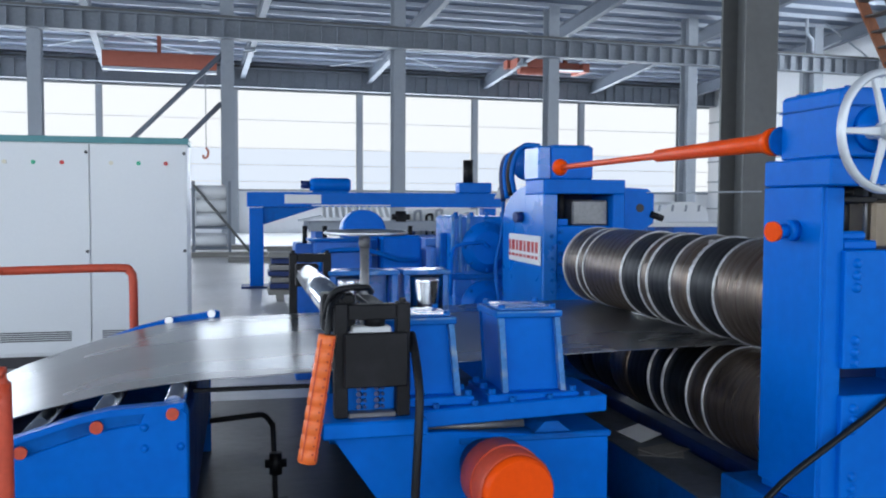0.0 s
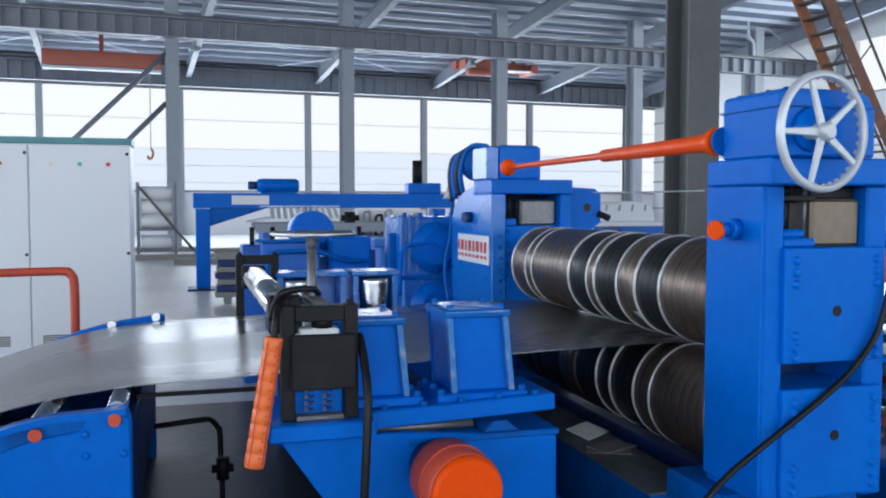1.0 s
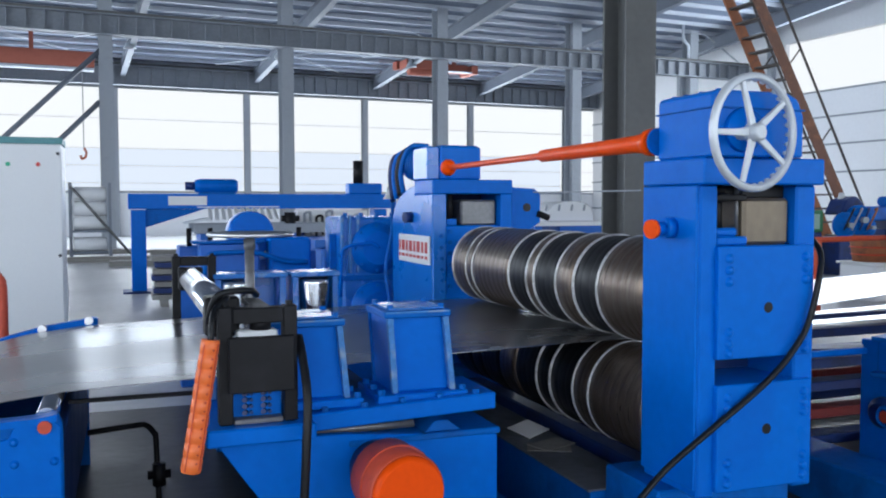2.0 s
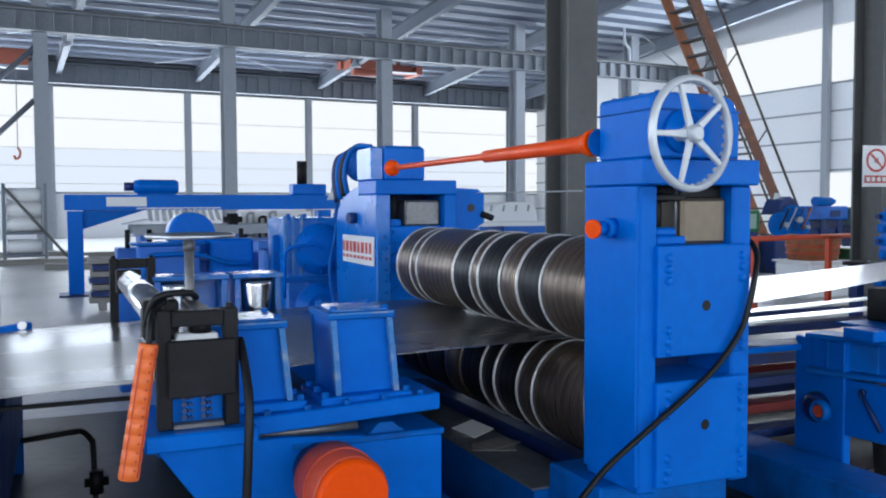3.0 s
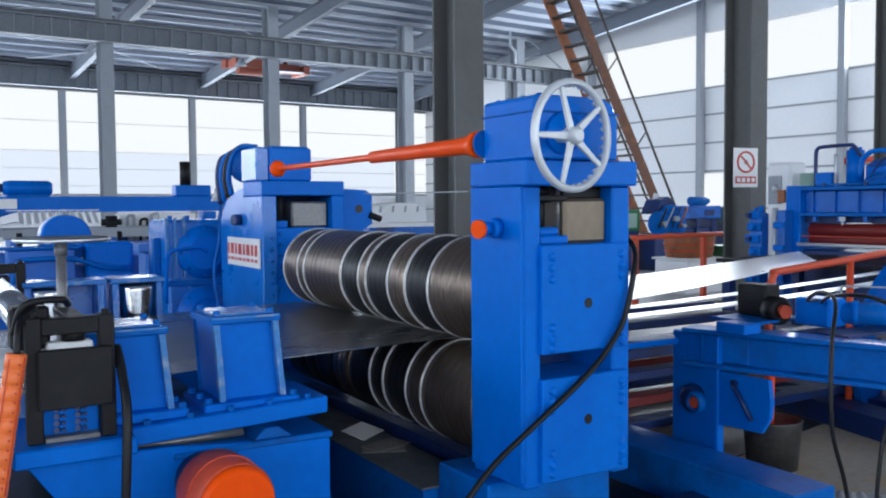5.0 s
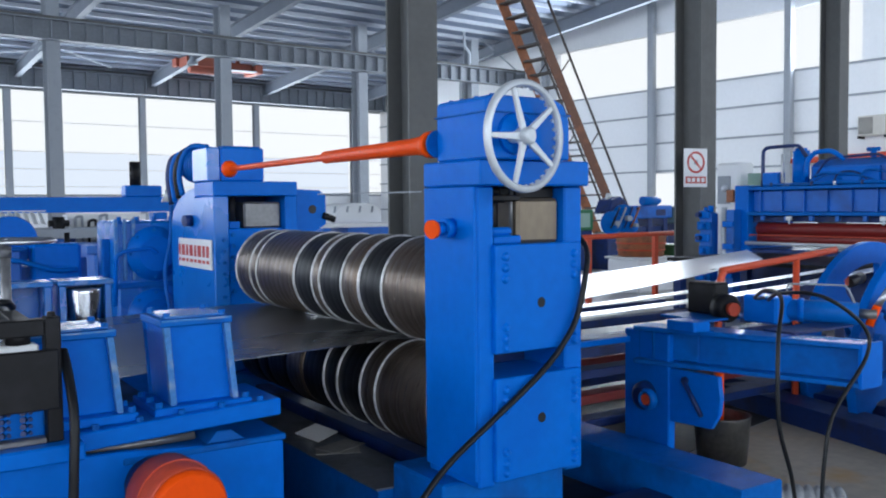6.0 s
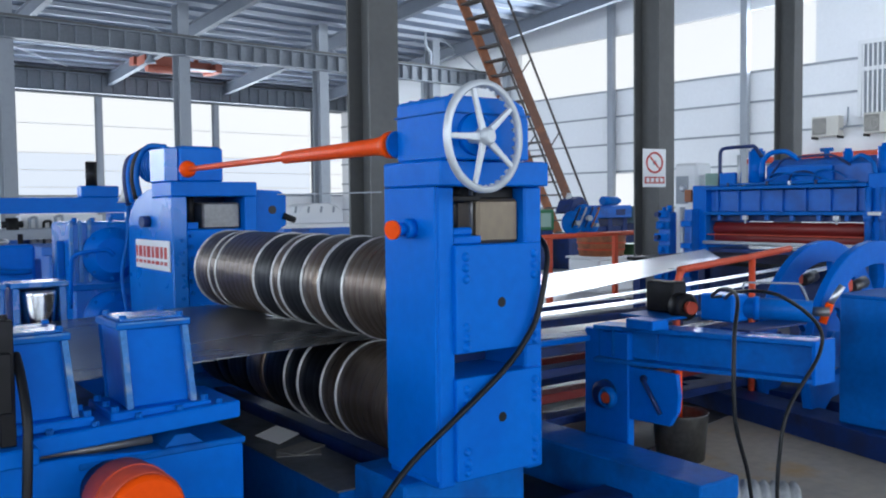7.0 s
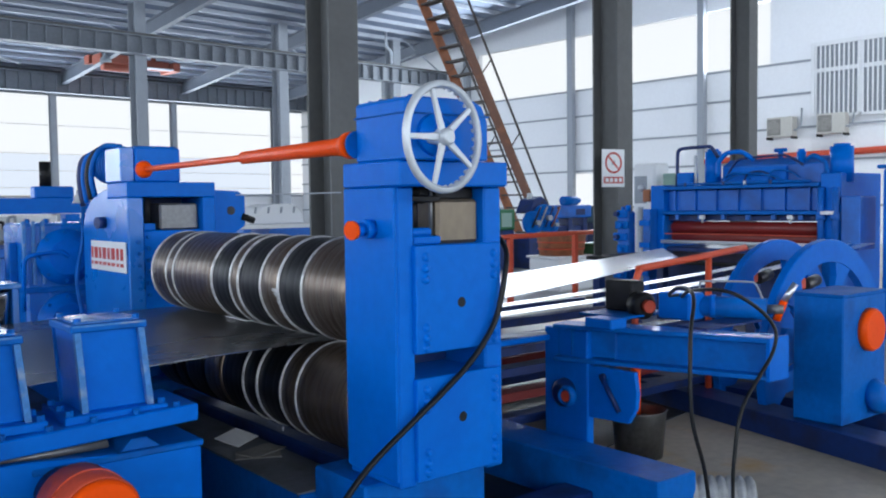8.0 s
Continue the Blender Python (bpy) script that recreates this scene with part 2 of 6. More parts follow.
def bent(points, r, seg=10):
    """A pipe of straight runs with rounded corners."""
    pts = [Vector(p) for p in points]
    out = [pts[0]]
    for a, b, c in zip(pts, pts[1:], pts[2:]):
        k = min(0.09, (b - a).length / 3, (c - b).length / 3)
        p, q = b + (a - b).normalized() * k, b + (c - b).normalized() * k
        out += [p, (p + q) / 4 + b / 2, q]
    out.append(pts[-1])
    return tube(out, r, seg, 3)


def plate(outline, axis, lo, hi, bevel=0.0):
    """A flat plate: an outline in two coordinates pushed along an axis ('x', 'y' or 'z') from lo to hi."""
    bm = bmesh.new()
    put = {"x": lambda a, b, c: (c, a, b), "y": lambda a, b, c: (a, c, b), "z": lambda a, b, c: (a, b, c)}[axis]
    lov = [bm.verts.new(put(a, b, lo)) for a, b in outline]
    hiv = [bm.verts.new(put(a, b, hi)) for a, b in outline]
    bm.faces.new(lov), bm.faces.new(hiv[::-1])
    n = len(outline)
    for k in range(n):
        bm.faces.new((lov[k], lov[(k + 1) % n], hiv[(k + 1) % n], hiv[k]))
    bmesh.ops.recalc_face_normals(bm, faces=bm.faces)
    if bevel:
        bmesh.ops.bevel(bm, geom=[e for e in bm.edges], offset=bevel, segments=1, affect="EDGES")
    return bm


def hexbolt(name, at, axis, r, h, material, parent):
    a = Vector(at)
    return part(name, add_cyl(bmesh.new(), a, a + Vector(axis) * h, r, r * 0.92, 6), material, parent)


def domebolt(name, at, r, material, parent):
    """A rounded bolt head on a face that looks along -y."""
    return part(name, lathe([(0, r * 1.25), (0.003, r * 1.25), (0.0035, r), (0.009, r * 0.93), (0.013, r * 0.62), (0.0145, 0)], at, (0, -1, 0), 12), material, parent)


def turned(ob, deg=HALL):
    """Turns a hall piece built square into the hall's heading."""
    ob.matrix_basis = pose(0, 0, 0, 0, 0, deg) @ ob.matrix_basis
    return ob


def structure(name, bm, material, label, category, hall=True):
    ob = part(name, bm, material)
    if hall:
        turned(ob)
    return tagged(ob, label, category, kind="structure")


# ---------------------------------------------------------------- the hall
def roof_z(y):
    return EAVE + 0.25 + (WALL_N - RIDGE_Y - abs(y - RIDGE_Y)) * RISE


def hall_shell():
    structure("ground", B((-600, 600, -600, 600, -0.3, -0.02), bevel=0), GRAVEL, "pale concrete yard round the factory hall", "ground")
    structure("floor", B((WALL_W, WALL_E, WALL_S, WALL_N, -0.018, 0.0), bevel=0), FLOOR, "dusty grey concrete factory floor", "floor")
    structure("dark_floor", plate([(-1.2, 2.1), (3.3, 2.1), (3.3, 3.22), (3.9, 3.32), (4.65, 3.48), (5.2, 3.58), (7.0, 3.77), (7.0, 6.4), (-1.2, 6.4)], "z", 0.0, 0.006), OILY, "oil-stained floor under the slitting line, darkened with its shade", "floor", hall=False)
    structure("floor_coating", plate([(2.7, 0.6), (7.0, 0.6), (7.0, 3.75), (5.2, 3.56), (4.65, 3.46), (3.9, 3.3), (2.7, 3.2)], "z", 0.0, 0.004), SANDY, "sand-coloured coated floor beside the line", "floor", hall=False)
    T = 0.25
    # north wall: glazed from 2.1 to 6.9 m
    n0, n1 = WALL_N, WALL_N + T
    wall = structure("wall_north", B((WALL_W, WALL_E, n0, n1, 0, 2.0), (WALL_W, WALL_E, n0, n1, 6.9, EAVE + 0.3), bevel=0), SIDING,
                     "pale sheet-metal factory wall with a long glazed band", "wall")
    win = structure("window_1", B((WALL_W, WALL_E, n0 - 0.02, n0 + 0.1, 2.0, 2.1), (WALL_W, WALL_E, n0 - 0.02, n0 + 0.1, 6.8, 6.9)),
                    GIRT, "long overexposed window band with thin rails", "window")
    # Tinted panes added low in the band imitate pale siding brightened by haze.
    for k in range(8):
        x = -21.1 + k * 6.0
        part("pane", B((x, x + 5.7, n0 + 0.085, n0 + 0.095, 2.11, 4.04), bevel=0), PANEL, win)
    for z in (2.45, 3.25, 4.05, 5.4):
        turned(part("window_rail", B((WALL_W, WALL_E, n0 + 0.02, n0 + 0.07, z, z + 0.028), bevel=0), WHITE))["kind"] = "structure"
    for k in range(9):
        x = -21.25 + k * 6.0
        ob = turned(part("wall_post", B((x - 0.14, x + 0.14, n0 - 0.35, n0 - 0.33, 0, EAVE), (x - 0.14, x + 0.14, n0 - 0.07, n0 - 0.05, 0, EAVE),
                                        (x - 0.01, x + 0.01, n0 - 0.33, n0 - 0.07, 0, EAVE), bevel=0), GIRT))
        tagged(ob, "slim grey steel wall post in front of the window band", "post", "posts along the glazed wall", "structure")
    # east wall: high window band, plain siding with girts
    e0, e1 = WALL_E, WALL_E + T
    lows = [(WALL_S, 21.7), (23.3, 28.75), (33.0, WALL_N)]
    boxes = [(e0, e1, a, b, 1.3, 2.62) for a, b in lows]
    boxes += [(e0, e1, WALL_S, WALL_N, 0, 1.3), (e0, e1, WALL_S, WALL_N, 2.62, 6.03), (e0, e1, WALL_S, 14.5, 6.03, EAVE + 0.3),
              (e0, e1, 28.5, WALL_N, 6.03, EAVE + 0.3)]
    top, apex = EAVE + 0.301, (RIDGE_Y, EAVE + 0.33 + 28.5 * RISE)
    notched = [(WALL_S, top), (14.5, top), (14.5, 8.21), (28.5, 8.21), (28.5, top), (WALL_N, top), (RIDGE_Y + 0.01, apex[1])]
    structure("gable_east", plate(notched, "x", e0, e1), SIDING, "pale sheet-metal gable above the window band", "wall")
    gable = [(WALL_S, top), (WALL_N, top), apex]
    structure("gable_west", plate(gable, "x", WALL_W - T, WALL_W), SIDING, "pale sheet-metal gable", "wall")
    structure("wall_east", B(*boxes, bevel=0), SIDING, "pale sheet-metal factory wall with a high window band", "wall")
    for z in (1.19, 2.67, 3.79, 4.91, 5.97):
        ob = structure("girt", B((e0 - 0.05, e0 - 0.003, WALL_S, WALL_N, z, z + 0.07), bevel=0), GIRT, "grey horizontal wall girt", "girt")
    for y in (17.0, 23.0, 29.1, 35.1, 41.1):
        ob = turned(part("wall_post", B((e0 - 0.3, e0 - 0.05, y - 0.13, y + 0.13, 0, roof_z(y) - 0.01), bevel=0.01), GIRT))
        tagged(ob, "slim grey steel wall post against pale siding", "post", "posts along the siding wall", "structure")
    for nm, bx in (("backdrop_north", (WALL_W - 8, WALL_E + 8, WALL_N + 6, WALL_N + 6.05, 0, 14)), ("backdrop_east", (WALL_E + 6, WALL_E + 6.05, WALL_S, WALL_N + 6, 0, 16))):
        structure(nm, B(bx, bevel=0), BRIGHT_SKY, "blank bright overcast sky outside the windows", "backdrop")
    # closing walls behind the camera, with windows of their own; the west band assumed
    s0 = WALL_S
    structure("wall_south", B((WALL_W, WALL_E, s0 - T, s0, 0, 2.1), (WALL_W, WALL_E, s0 - T, s0, 6.9, EAVE + 0.3), bevel=0), SIDING, "pale sheet-metal factory wall", "wall")
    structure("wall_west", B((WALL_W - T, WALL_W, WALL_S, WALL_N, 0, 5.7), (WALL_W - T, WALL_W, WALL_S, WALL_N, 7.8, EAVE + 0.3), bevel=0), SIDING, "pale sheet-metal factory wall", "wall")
    # Added glowing strip that goes with the roof fill lamp.
    structure("skylight", B((-1.0, 1.0, -12.8, 12.8, -0.03, 0.0), bevel=0, m=pose(23.5, 2, 9.4, 5.14)), BRIGHT_SKY, "glowing roof strip added to brighten the east wall", "skylight")


def roof():
    bm = bmesh.new()
    for a, b in ((WALL_S - 0.4, RIDGE_Y), (RIDGE_Y, WALL_N + 0.4)):
        vs = [bm.verts.new((x, y, roof_z(y) + dz)) for dz in (0, 0.08) for x, y in ((WALL_W - 0.4, a), (WALL_E + 0.4, a), (WALL_E + 0.4, b), (WALL_W - 0.4, b))]
        for q in ((0, 1, 2, 3), (7, 6, 5, 4), (0, 4, 5, 1), (1, 5, 6, 2), (2, 6, 7, 3), (3, 7, 4, 0)):
            bm.faces.new([vs[i] for i in q])
    bmesh.ops.recalc_face_normals(bm, faces=bm.faces)
    structure("ceiling", bm, ROOF, "grey metal roof sheets seen from below", "roof")
    y = WALL_S + 1.0
    while y < WALL_N:
        z = roof_z(y)
        structure("purlin", B((WALL_W, WALL_E, y - 0.035, y + 0.035, z - 0.16, z - 0.005), bevel=0), ROOFLITE, "pale steel purlin under the roof sheets", "purlin")
        y += 1.05
    for k in range(9):
        x = -20.9 + k * 6.0
        bm = bmesh.new()
        for a, b in ((WALL_S, RIDGE_Y), (RIDGE_Y, WALL_N)):
            mid = (a + b) / 2
            ang = math.degrees(math.atan((roof_z(b) - roof_z(a)) / (b - a)))
            L = (b - a) / 2 / math.cos(radians(ang))
            m = pose(x, mid, roof_z(mid) - 0.5, ang, 0, 0)
            for bx in ((-0.12, 0.12, -L, L, -0.3, -0.27), (-0.12, 0.12, -L, L, 0.24, 0.27), (-0.012, 0.012, -L, L, -0.27, 0.24)):
                add_box(bm, bx, 0, m)
        structure("roof_beam", bm, STEELBEAM, "grey steel roof rafter", "beam")
    # diagonal rod bracing between the rafters
    for x, y in ((1.0, 33.0), (7.0, 36.0), (13.0, 33.0), (19.0, 31.0), (13.0, 22.0), (19.0, 20.0), (-5.0, 35.0)):
        za, zb = roof_z(y) - 0.35, roof_z(y + 5) - 0.35
        bm = C(((x, y, za), (x + 5.8, y + 5, zb), 0.03), ((x + 5.8, y, za), (x, y + 5, zb), 0.03), seg=8)
        structure("roof_brace", bm, ROOFLITE, "pale crossed roof bracing rods", "brace")
    for x, y in ((3.0, 26.0), (9.0, 26.0), (15.0, 26.0), (3.0, 37.0), (9.0, 37.0), (15.0, 37.0)):
        lamp = thing("high_bay_lamp", "unlit round metal high-bay lamp under the roof", "lamp", (x, y, roof_z(y) - 0.9), "high-bay lamps")
        z = roof_z(y) - 0.9
        part("shade", lathe([(0, 0.24), (0.12, 0.2), (0.26, 0.07), (0.34, 0.07), (0.34, 0)], (x, y, z), (0, 0, 1), 20), SILVER, lamp)
        part("rod", C(((x, y, z + 0.34), (x, y, z + 0.9), 0.015), seg=8), STEELBEAM, lamp)
        lamp.matrix_basis = HM @ lamp.matrix_basis


def h_column(x, y, w, d, top, label, mat, name="steel_column"):
    col = thing(name, label, "column", (x, y, 0), "steel columns of the hall")
    t = 0.03
    part("flange", B((x - w / 2, x + w / 2, y - d / 2, y - d / 2 + t, 0, top)), mat, col)
    part("flange", B((x - w / 2, x + w / 2, y + d / 2 - t, y + d / 2, 0, top)), mat, col)
    part("web", B((x - 0.012, x + 0.012, y - d / 2 + t, y + d / 2 - t, 0, top), bevel=0), mat, col)
    part("base_plate", B((x - w / 2 - 0.08, x + w / 2 + 0.08, y - d / 2 - 0.08, y + d / 2 + 0.08, 0, 0.03)), mat, col)
    col.matrix_basis = HM @ col.matrix_basis
    return col


def girder(y, x0, x1, zb, h):
    g = thing("crane_girder", "grey riveted crane runway girder with stiffener plates", "girder", (x0, y, zb), "crane girders")
    part("flange", B((x0, x1, y - 0.2, y + 0.2, zb, zb + 0.04)), GIRDER, g)
    part("flange", B((x0, x1, y - 0.24, y + 0.24, zb + h - 0.04, zb + h)), GIRDER, g)
    part("web", B((x0, x1, y - 0.015, y + 0.015, zb + 0.04, zb + h - 0.04), bevel=0), GIRDER, g)
    part("rail", B((x0, x1, y - 0.04, y + 0.04, zb + h, zb + h + 0.12)), STEELCOL, g)
    bm = bmesh.new()
    x = x0 + 0.5
    while x < x1:
        add_box(bm, (x - 0.02, x + 0.02, y - 0.19, y - 0.016, zb + 0.04, zb + h - 0.04), 0)
        x += 0.55
    part("stiffener", bm, GIRDER, g)["kind"] = "stuff"
    g.matrix_basis = HM @ g.matrix_basis


def hall_frame():
    h_column(5.6, 7.7, 0.38, 0.42, 9.85, "dark grey painted steel H-column beside the line", STEELCOL)
    h_column(10.62, 7.75, 0.36, 0.45, 9.85, "dark grey steel H-column with a warning sign", STEELCOL)
    h_column(16.75, 9.0, 0.34, 0.42, 9.95, "dark grey steel H-column by the siding wall", STEELCOL)
    for k in range(7):
        h_column(-10.25 + 6.0 * k, 31.0, 0.42, 0.6, roof_z(31) - 0.2, "grey steel H-column carrying the crane girder", GIRT)
    girder(30.6, WALL_W, WALL_E - 0.05, 6.93, 0.66)
    girder(42.4, WALL_W, WALL_E - 0.05, 6.86, 0.9)
    crane = thing("bridge_crane", "haze-muted red bridge crane parked under the roof", "crane", (17.0, 38, 7.2))
    part("bridge", B((14.9, 18.6, 38.6, 39.1, 7.78, 8.15), bevel=0.01), CRANE, crane)
    part("walkway", B((16.9, 18.6, 38.1, 38.55, 7.74, 7.78), bevel=0), ROOFLITE, crane)
    tr = part("trolley", B((15.0, 16.6, 37.6, 38.5, 7.7, 8.1), bevel=0.02), CRANE, crane)
    part("hoist_drum", C(((15.2, 37.9, 7.6), (16.4, 37.9, 7.6), 0.2), seg=20), CRANE, tr)
    part("end_truck", B((18.61, 18.95, 38.2, 39.6, 7.7, 8.1), bevel=0.02), CRANE, crane)
    part("hanger", B((17.9, 18.05, 38.8, 38.95, 8.15, roof_z(38.9) - 0.01), bevel=0), CRANE, crane)
    crane.matrix_basis = HM @ crane.matrix_basis
    crane = thing("bridge_crane", "red hoist beam with a pale stripe and a hanging chain", "crane", (0.2, 36, 6.5))
    part("bridge", B((-2.6, 1.62, 35.8, 36.2, 6.62, 7.2), bevel=0.01), CRANE, crane)
    part("stripe", B((-2.6, 1.62, 35.79, 36.21, 6.5, 6.6), bevel=0), ROOFLITE, crane)
    part("hanger", B((-0.6, -0.45, 35.95, 36.05, 7.2, roof_z(36) - 0.01), bevel=0), CRANE, crane)
    ch = part("chain", C(((1.2, 36, 3.6), (1.2, 36, 6.5), 0.02), seg=6), GIRT, crane)
    part("hook", tube([(1.2, 36, 3.6), (1.28, 36, 3.45), (1.24, 36, 3.25), (1.12, 36, 3.2), (1.08, 36, 3.32)], 0.045, 8), CRANE, ch)
    crane.matrix_basis = HM @ crane.matrix_basis
    # diagonal bracing in a column bay
    for (xa, za), (xb, zb) in (((1.6, 6.5), (-3.95, 0.9)), ((1.55, 4.82), (-2.9, 0.2))):
        structure("column_brace", C(((xa, 31.0, za), (xb, 31.0, zb), 0.085), seg=8), STEELBEAM, "grey diagonal brace between hall columns", "brace")
    # warning sign on its column
    s = thing("warning_sign", "white prohibition sign with a red ring on a column", "sign", (10.1, 8.2, 1.9))
    at = HM @ Vector((10.23, 7.46, 1.9))
    m = Matrix.Translation(at) @ pose(0, 0, 0, 0, 0, HALL - 14)
    s.matrix_basis = m
    bm = B((-0.2, 0.2, -0.01, 0.0, -0.265, 0.265), bevel=0)
    ob = part("panel", bm, WHITE, s)
    ob.matrix_parent_inverse = Matrix()
    ring = lathe([(0, 0.15), (0.006, 0.15), (0.006, 0.122), (0, 0.122), (0, 0.15)], (0, -0.011, 0.075), (0, -1, 0), 36)
    part("ring", ring, SIGNRED, s).matrix_parent_inverse = Matrix()
    part("bar", B((-0.13, 0.13, -0.019, -0.011, -0.013, 0.013), bevel=0, m=pose(0, 0, 0.075, 0, 45, 0)), SIGNRED, s).matrix_parent_inverse = Matrix()
    part("figure", B((-0.03, 0.03, -0.016, -0.011, 0.045, 0.105), bevel=0), GIRT, s).matrix_parent_inverse = Matrix()
    band = part("text_band", B((-0.175, 0.175, -0.014, -0.011, -0.215, -0.12), bevel=0), SIGNRED, s)
    band.matrix_parent_inverse = Matrix()
    for k in range(4):
        part("text_bar", B((-0.145 + k * 0.08, -0.095 + k * 0.08, -0.018, -0.0145, -0.195, -0.14), bevel=0), WHITE, band)


def stair_ladder():
    lad = thing("stair_ladder", "steep rusty orange stair ladder up to the crane girder", "ladder", (16.3, 16.4, 0))
    a, b = Vector((16.66, 16.4, 0.0)), Vector((12.83, 16.4, 6.9))
    d = b - a
    for y, mat in ((16.1, STRINGER), (17.0, LADDER)):
        bm = bmesh.new()
        L = d.length
        rot = d.to_track_quat("Z", "Y").to_matrix().to_4x4()
        mm = Matrix.Translation(((a.x + b.x) / 2, y, (a.z + b.z) / 2)) @ rot
        add_box(bm, (-0.13, 0.13, -0.025, 0.025, -L / 2, L / 2), 0, mm) if abs(rot[1][0]) < 0.5 else add_box(bm, (-0.025, 0.025, -0.13, 0.13, -L / 2, L / 2), 0, mm)
        part("stringer", bm, mat, lad)
    n = 21
    for k in range(1, n):
        p = a + d * (k / n)
        part("step", B((p.x - 0.12, p.x + 0.12, 16.12, 16.98, p.z - 0.02, p.z + 0.02), bevel=0), DARKRAIL, lad)
    for y in (16.1, 17.0):
        part("handrail", C(((a.x + 0.33, y, a.z + 0.45), (b.x + 0.4, y, b.z + 0.5), 0.03), seg=8), DARKRAIL, lad)
        for k in (0.15, 0.4, 0.65, 0.9):
            p = a + d * k
            part("baluster", C(((p.x, y, p.z), (p.x + 0.38, y, p.z + 0.46), 0.02), seg=6), DARKRAIL, lad)


def wall_units():
    for y, lab in ((13.95, "beige air-conditioner outdoor unit on the siding wall"), (12.25, "beige air-conditioner outdoor unit under the barred window")):
        e = WALL_E - 0.06
        ac = thing("air_conditioner", lab, "air conditioner", (e, y, 3.44), "air conditioners")
        part("casing", B((e - 0.4, e - 0.02, y - 0.45, y + 0.45, 3.53, 4.18), bevel=0.02), BEIGE, ac)
        fan = part("fan_panel", B((e - 0.41, e - 0.401, y - 0.05, y + 0.41, 3.59, 4.12), bevel=0.003), GRILLE, ac)
        for k in range(4):
            r = 0.05 + 0.05 * k
            part("grille_ring", lathe([(0, r), (0.006, r + 0.006), (0.012, r), (0.006, r - 0.006), (0, r)], (e - 0.411, y + 0.18, 3.855), (-1, 0, 0), 24), BEIGE, fan)
        part("pipe", tube([(e - 0.3, y - 0.46, 3.74), (e - 0.3, y - 0.56, 3.74), (e - 0.1, y - 0.6, 3.95), (e - 0.04, y - 0.6, 4.45)], 0.03, 8), GIRT, ac)
        for yy in (y - 0.45, y + 0.4):
            part("bracket", B((e - 0.4, e, yy, yy + 0.05, 3.45, 3.529)), BLACK, ac)
        ac.matrix_basis = HM @ ac.matrix_basis
    e = WALL_E
    w = structure("window_2", B((e - 0.08, e - 0.004, 9.6, 13.0, 4.11, 6.51), bevel=0), GIRT, "barred office window with a white frame", "window")
    f = part("window_frame", B((e - 0.14, e - 0.081, 9.6, 13.0, 6.4, 6.53), (e - 0.14, e - 0.081, 9.6, 13.0, 4.06, 4.16), (e - 0.14, e - 0.081, 12.91, 13.04, 4.06, 6.53),
                               (e - 0.14, e - 0.081, 9.6, 13.0, 5.55, 5.68), (e - 0.14, e - 0.081, 11.4, 11.52, 4.06, 6.53), bevel=0), WHITE, w)
    for k in range(22):
        y = 9.7 + k * 0.149
        part("window_bar", B((e - 0.17, e - 0.141, y, y + 0.048, 4.16, 6.4), bevel=0), WHITE, w)
    ob = part("red_pipe", C(((e - 0.15, 5.3, 3.05), (e - 0.15, 17.0, 2.84), 0.105), seg=12), RED)
    tagged(turned(ob), "long red pipe along the siding wall", "pipe")
    # crossed rods above the crane girder, and a drain pipe by its column
    for (xa, za), (xb, zb) in (((25.9, 9.3), (28.5, 7.8)), ((25.9, 7.9), (28.5, 9.0))):
        structure("bracing_rod", C(((xa, 31.0, za), (xb, 31.0, zb), 0.035), seg=8), ROOFLITE, "pale crossed bracing rod at the hall corner", "brace")
    ob = part("drain_pipe", bent([(24.95, 30.5, 9.1), (24.95, 30.5, 8.5), (25.25, 30.5, 8.25), (25.25, 30.5, 7.7)], 0.06, 8), ROOFLITE)
    tagged(turned(ob), "pale bent drain pipe beside a hall column", "pipe")


hall_shell()
roof()
hall_frame()
stair_ladder()
wall_units()


# ---------------------------------------------------------------- slitting stand
AX, AZ_UP, AZ_LOW = 2.08, 1.065, 0.608


arbors = []  # (object, height of its axis)


def ring_patch(cells, r0, r1):
    """Thin curved plates on a roll, each (near end, far end, first angle, last angle)."""
    bm = bmesh.new()
    for y0, y1, q0, q1 in cells:
        n = max(1, int((q1 - q0) / 2.5))
        rows = []
        for k in range(n + 1):
            q = radians(q0 + (q1 - q0) * k / n)
            c, d = math.cos(q), math.sin(q)
            rows.append([bm.verts.new((c * r, y, d * r)) for r, y in ((r0, y0), (r1, y0), (r1, y1), (r0, y1))])
        for p, q in zip(rows, rows[1:]):
            for k in range(4):
                bm.faces.new((p[k], q[k], q[(k + 1) % 4], p[(k + 1) % 4]))
        bm.faces.new(rows[0]), bm.faces.new(rows[-1][::-1])
    bmesh.ops.recalc_face_normals(bm, faces=bm.faces)
    return bm


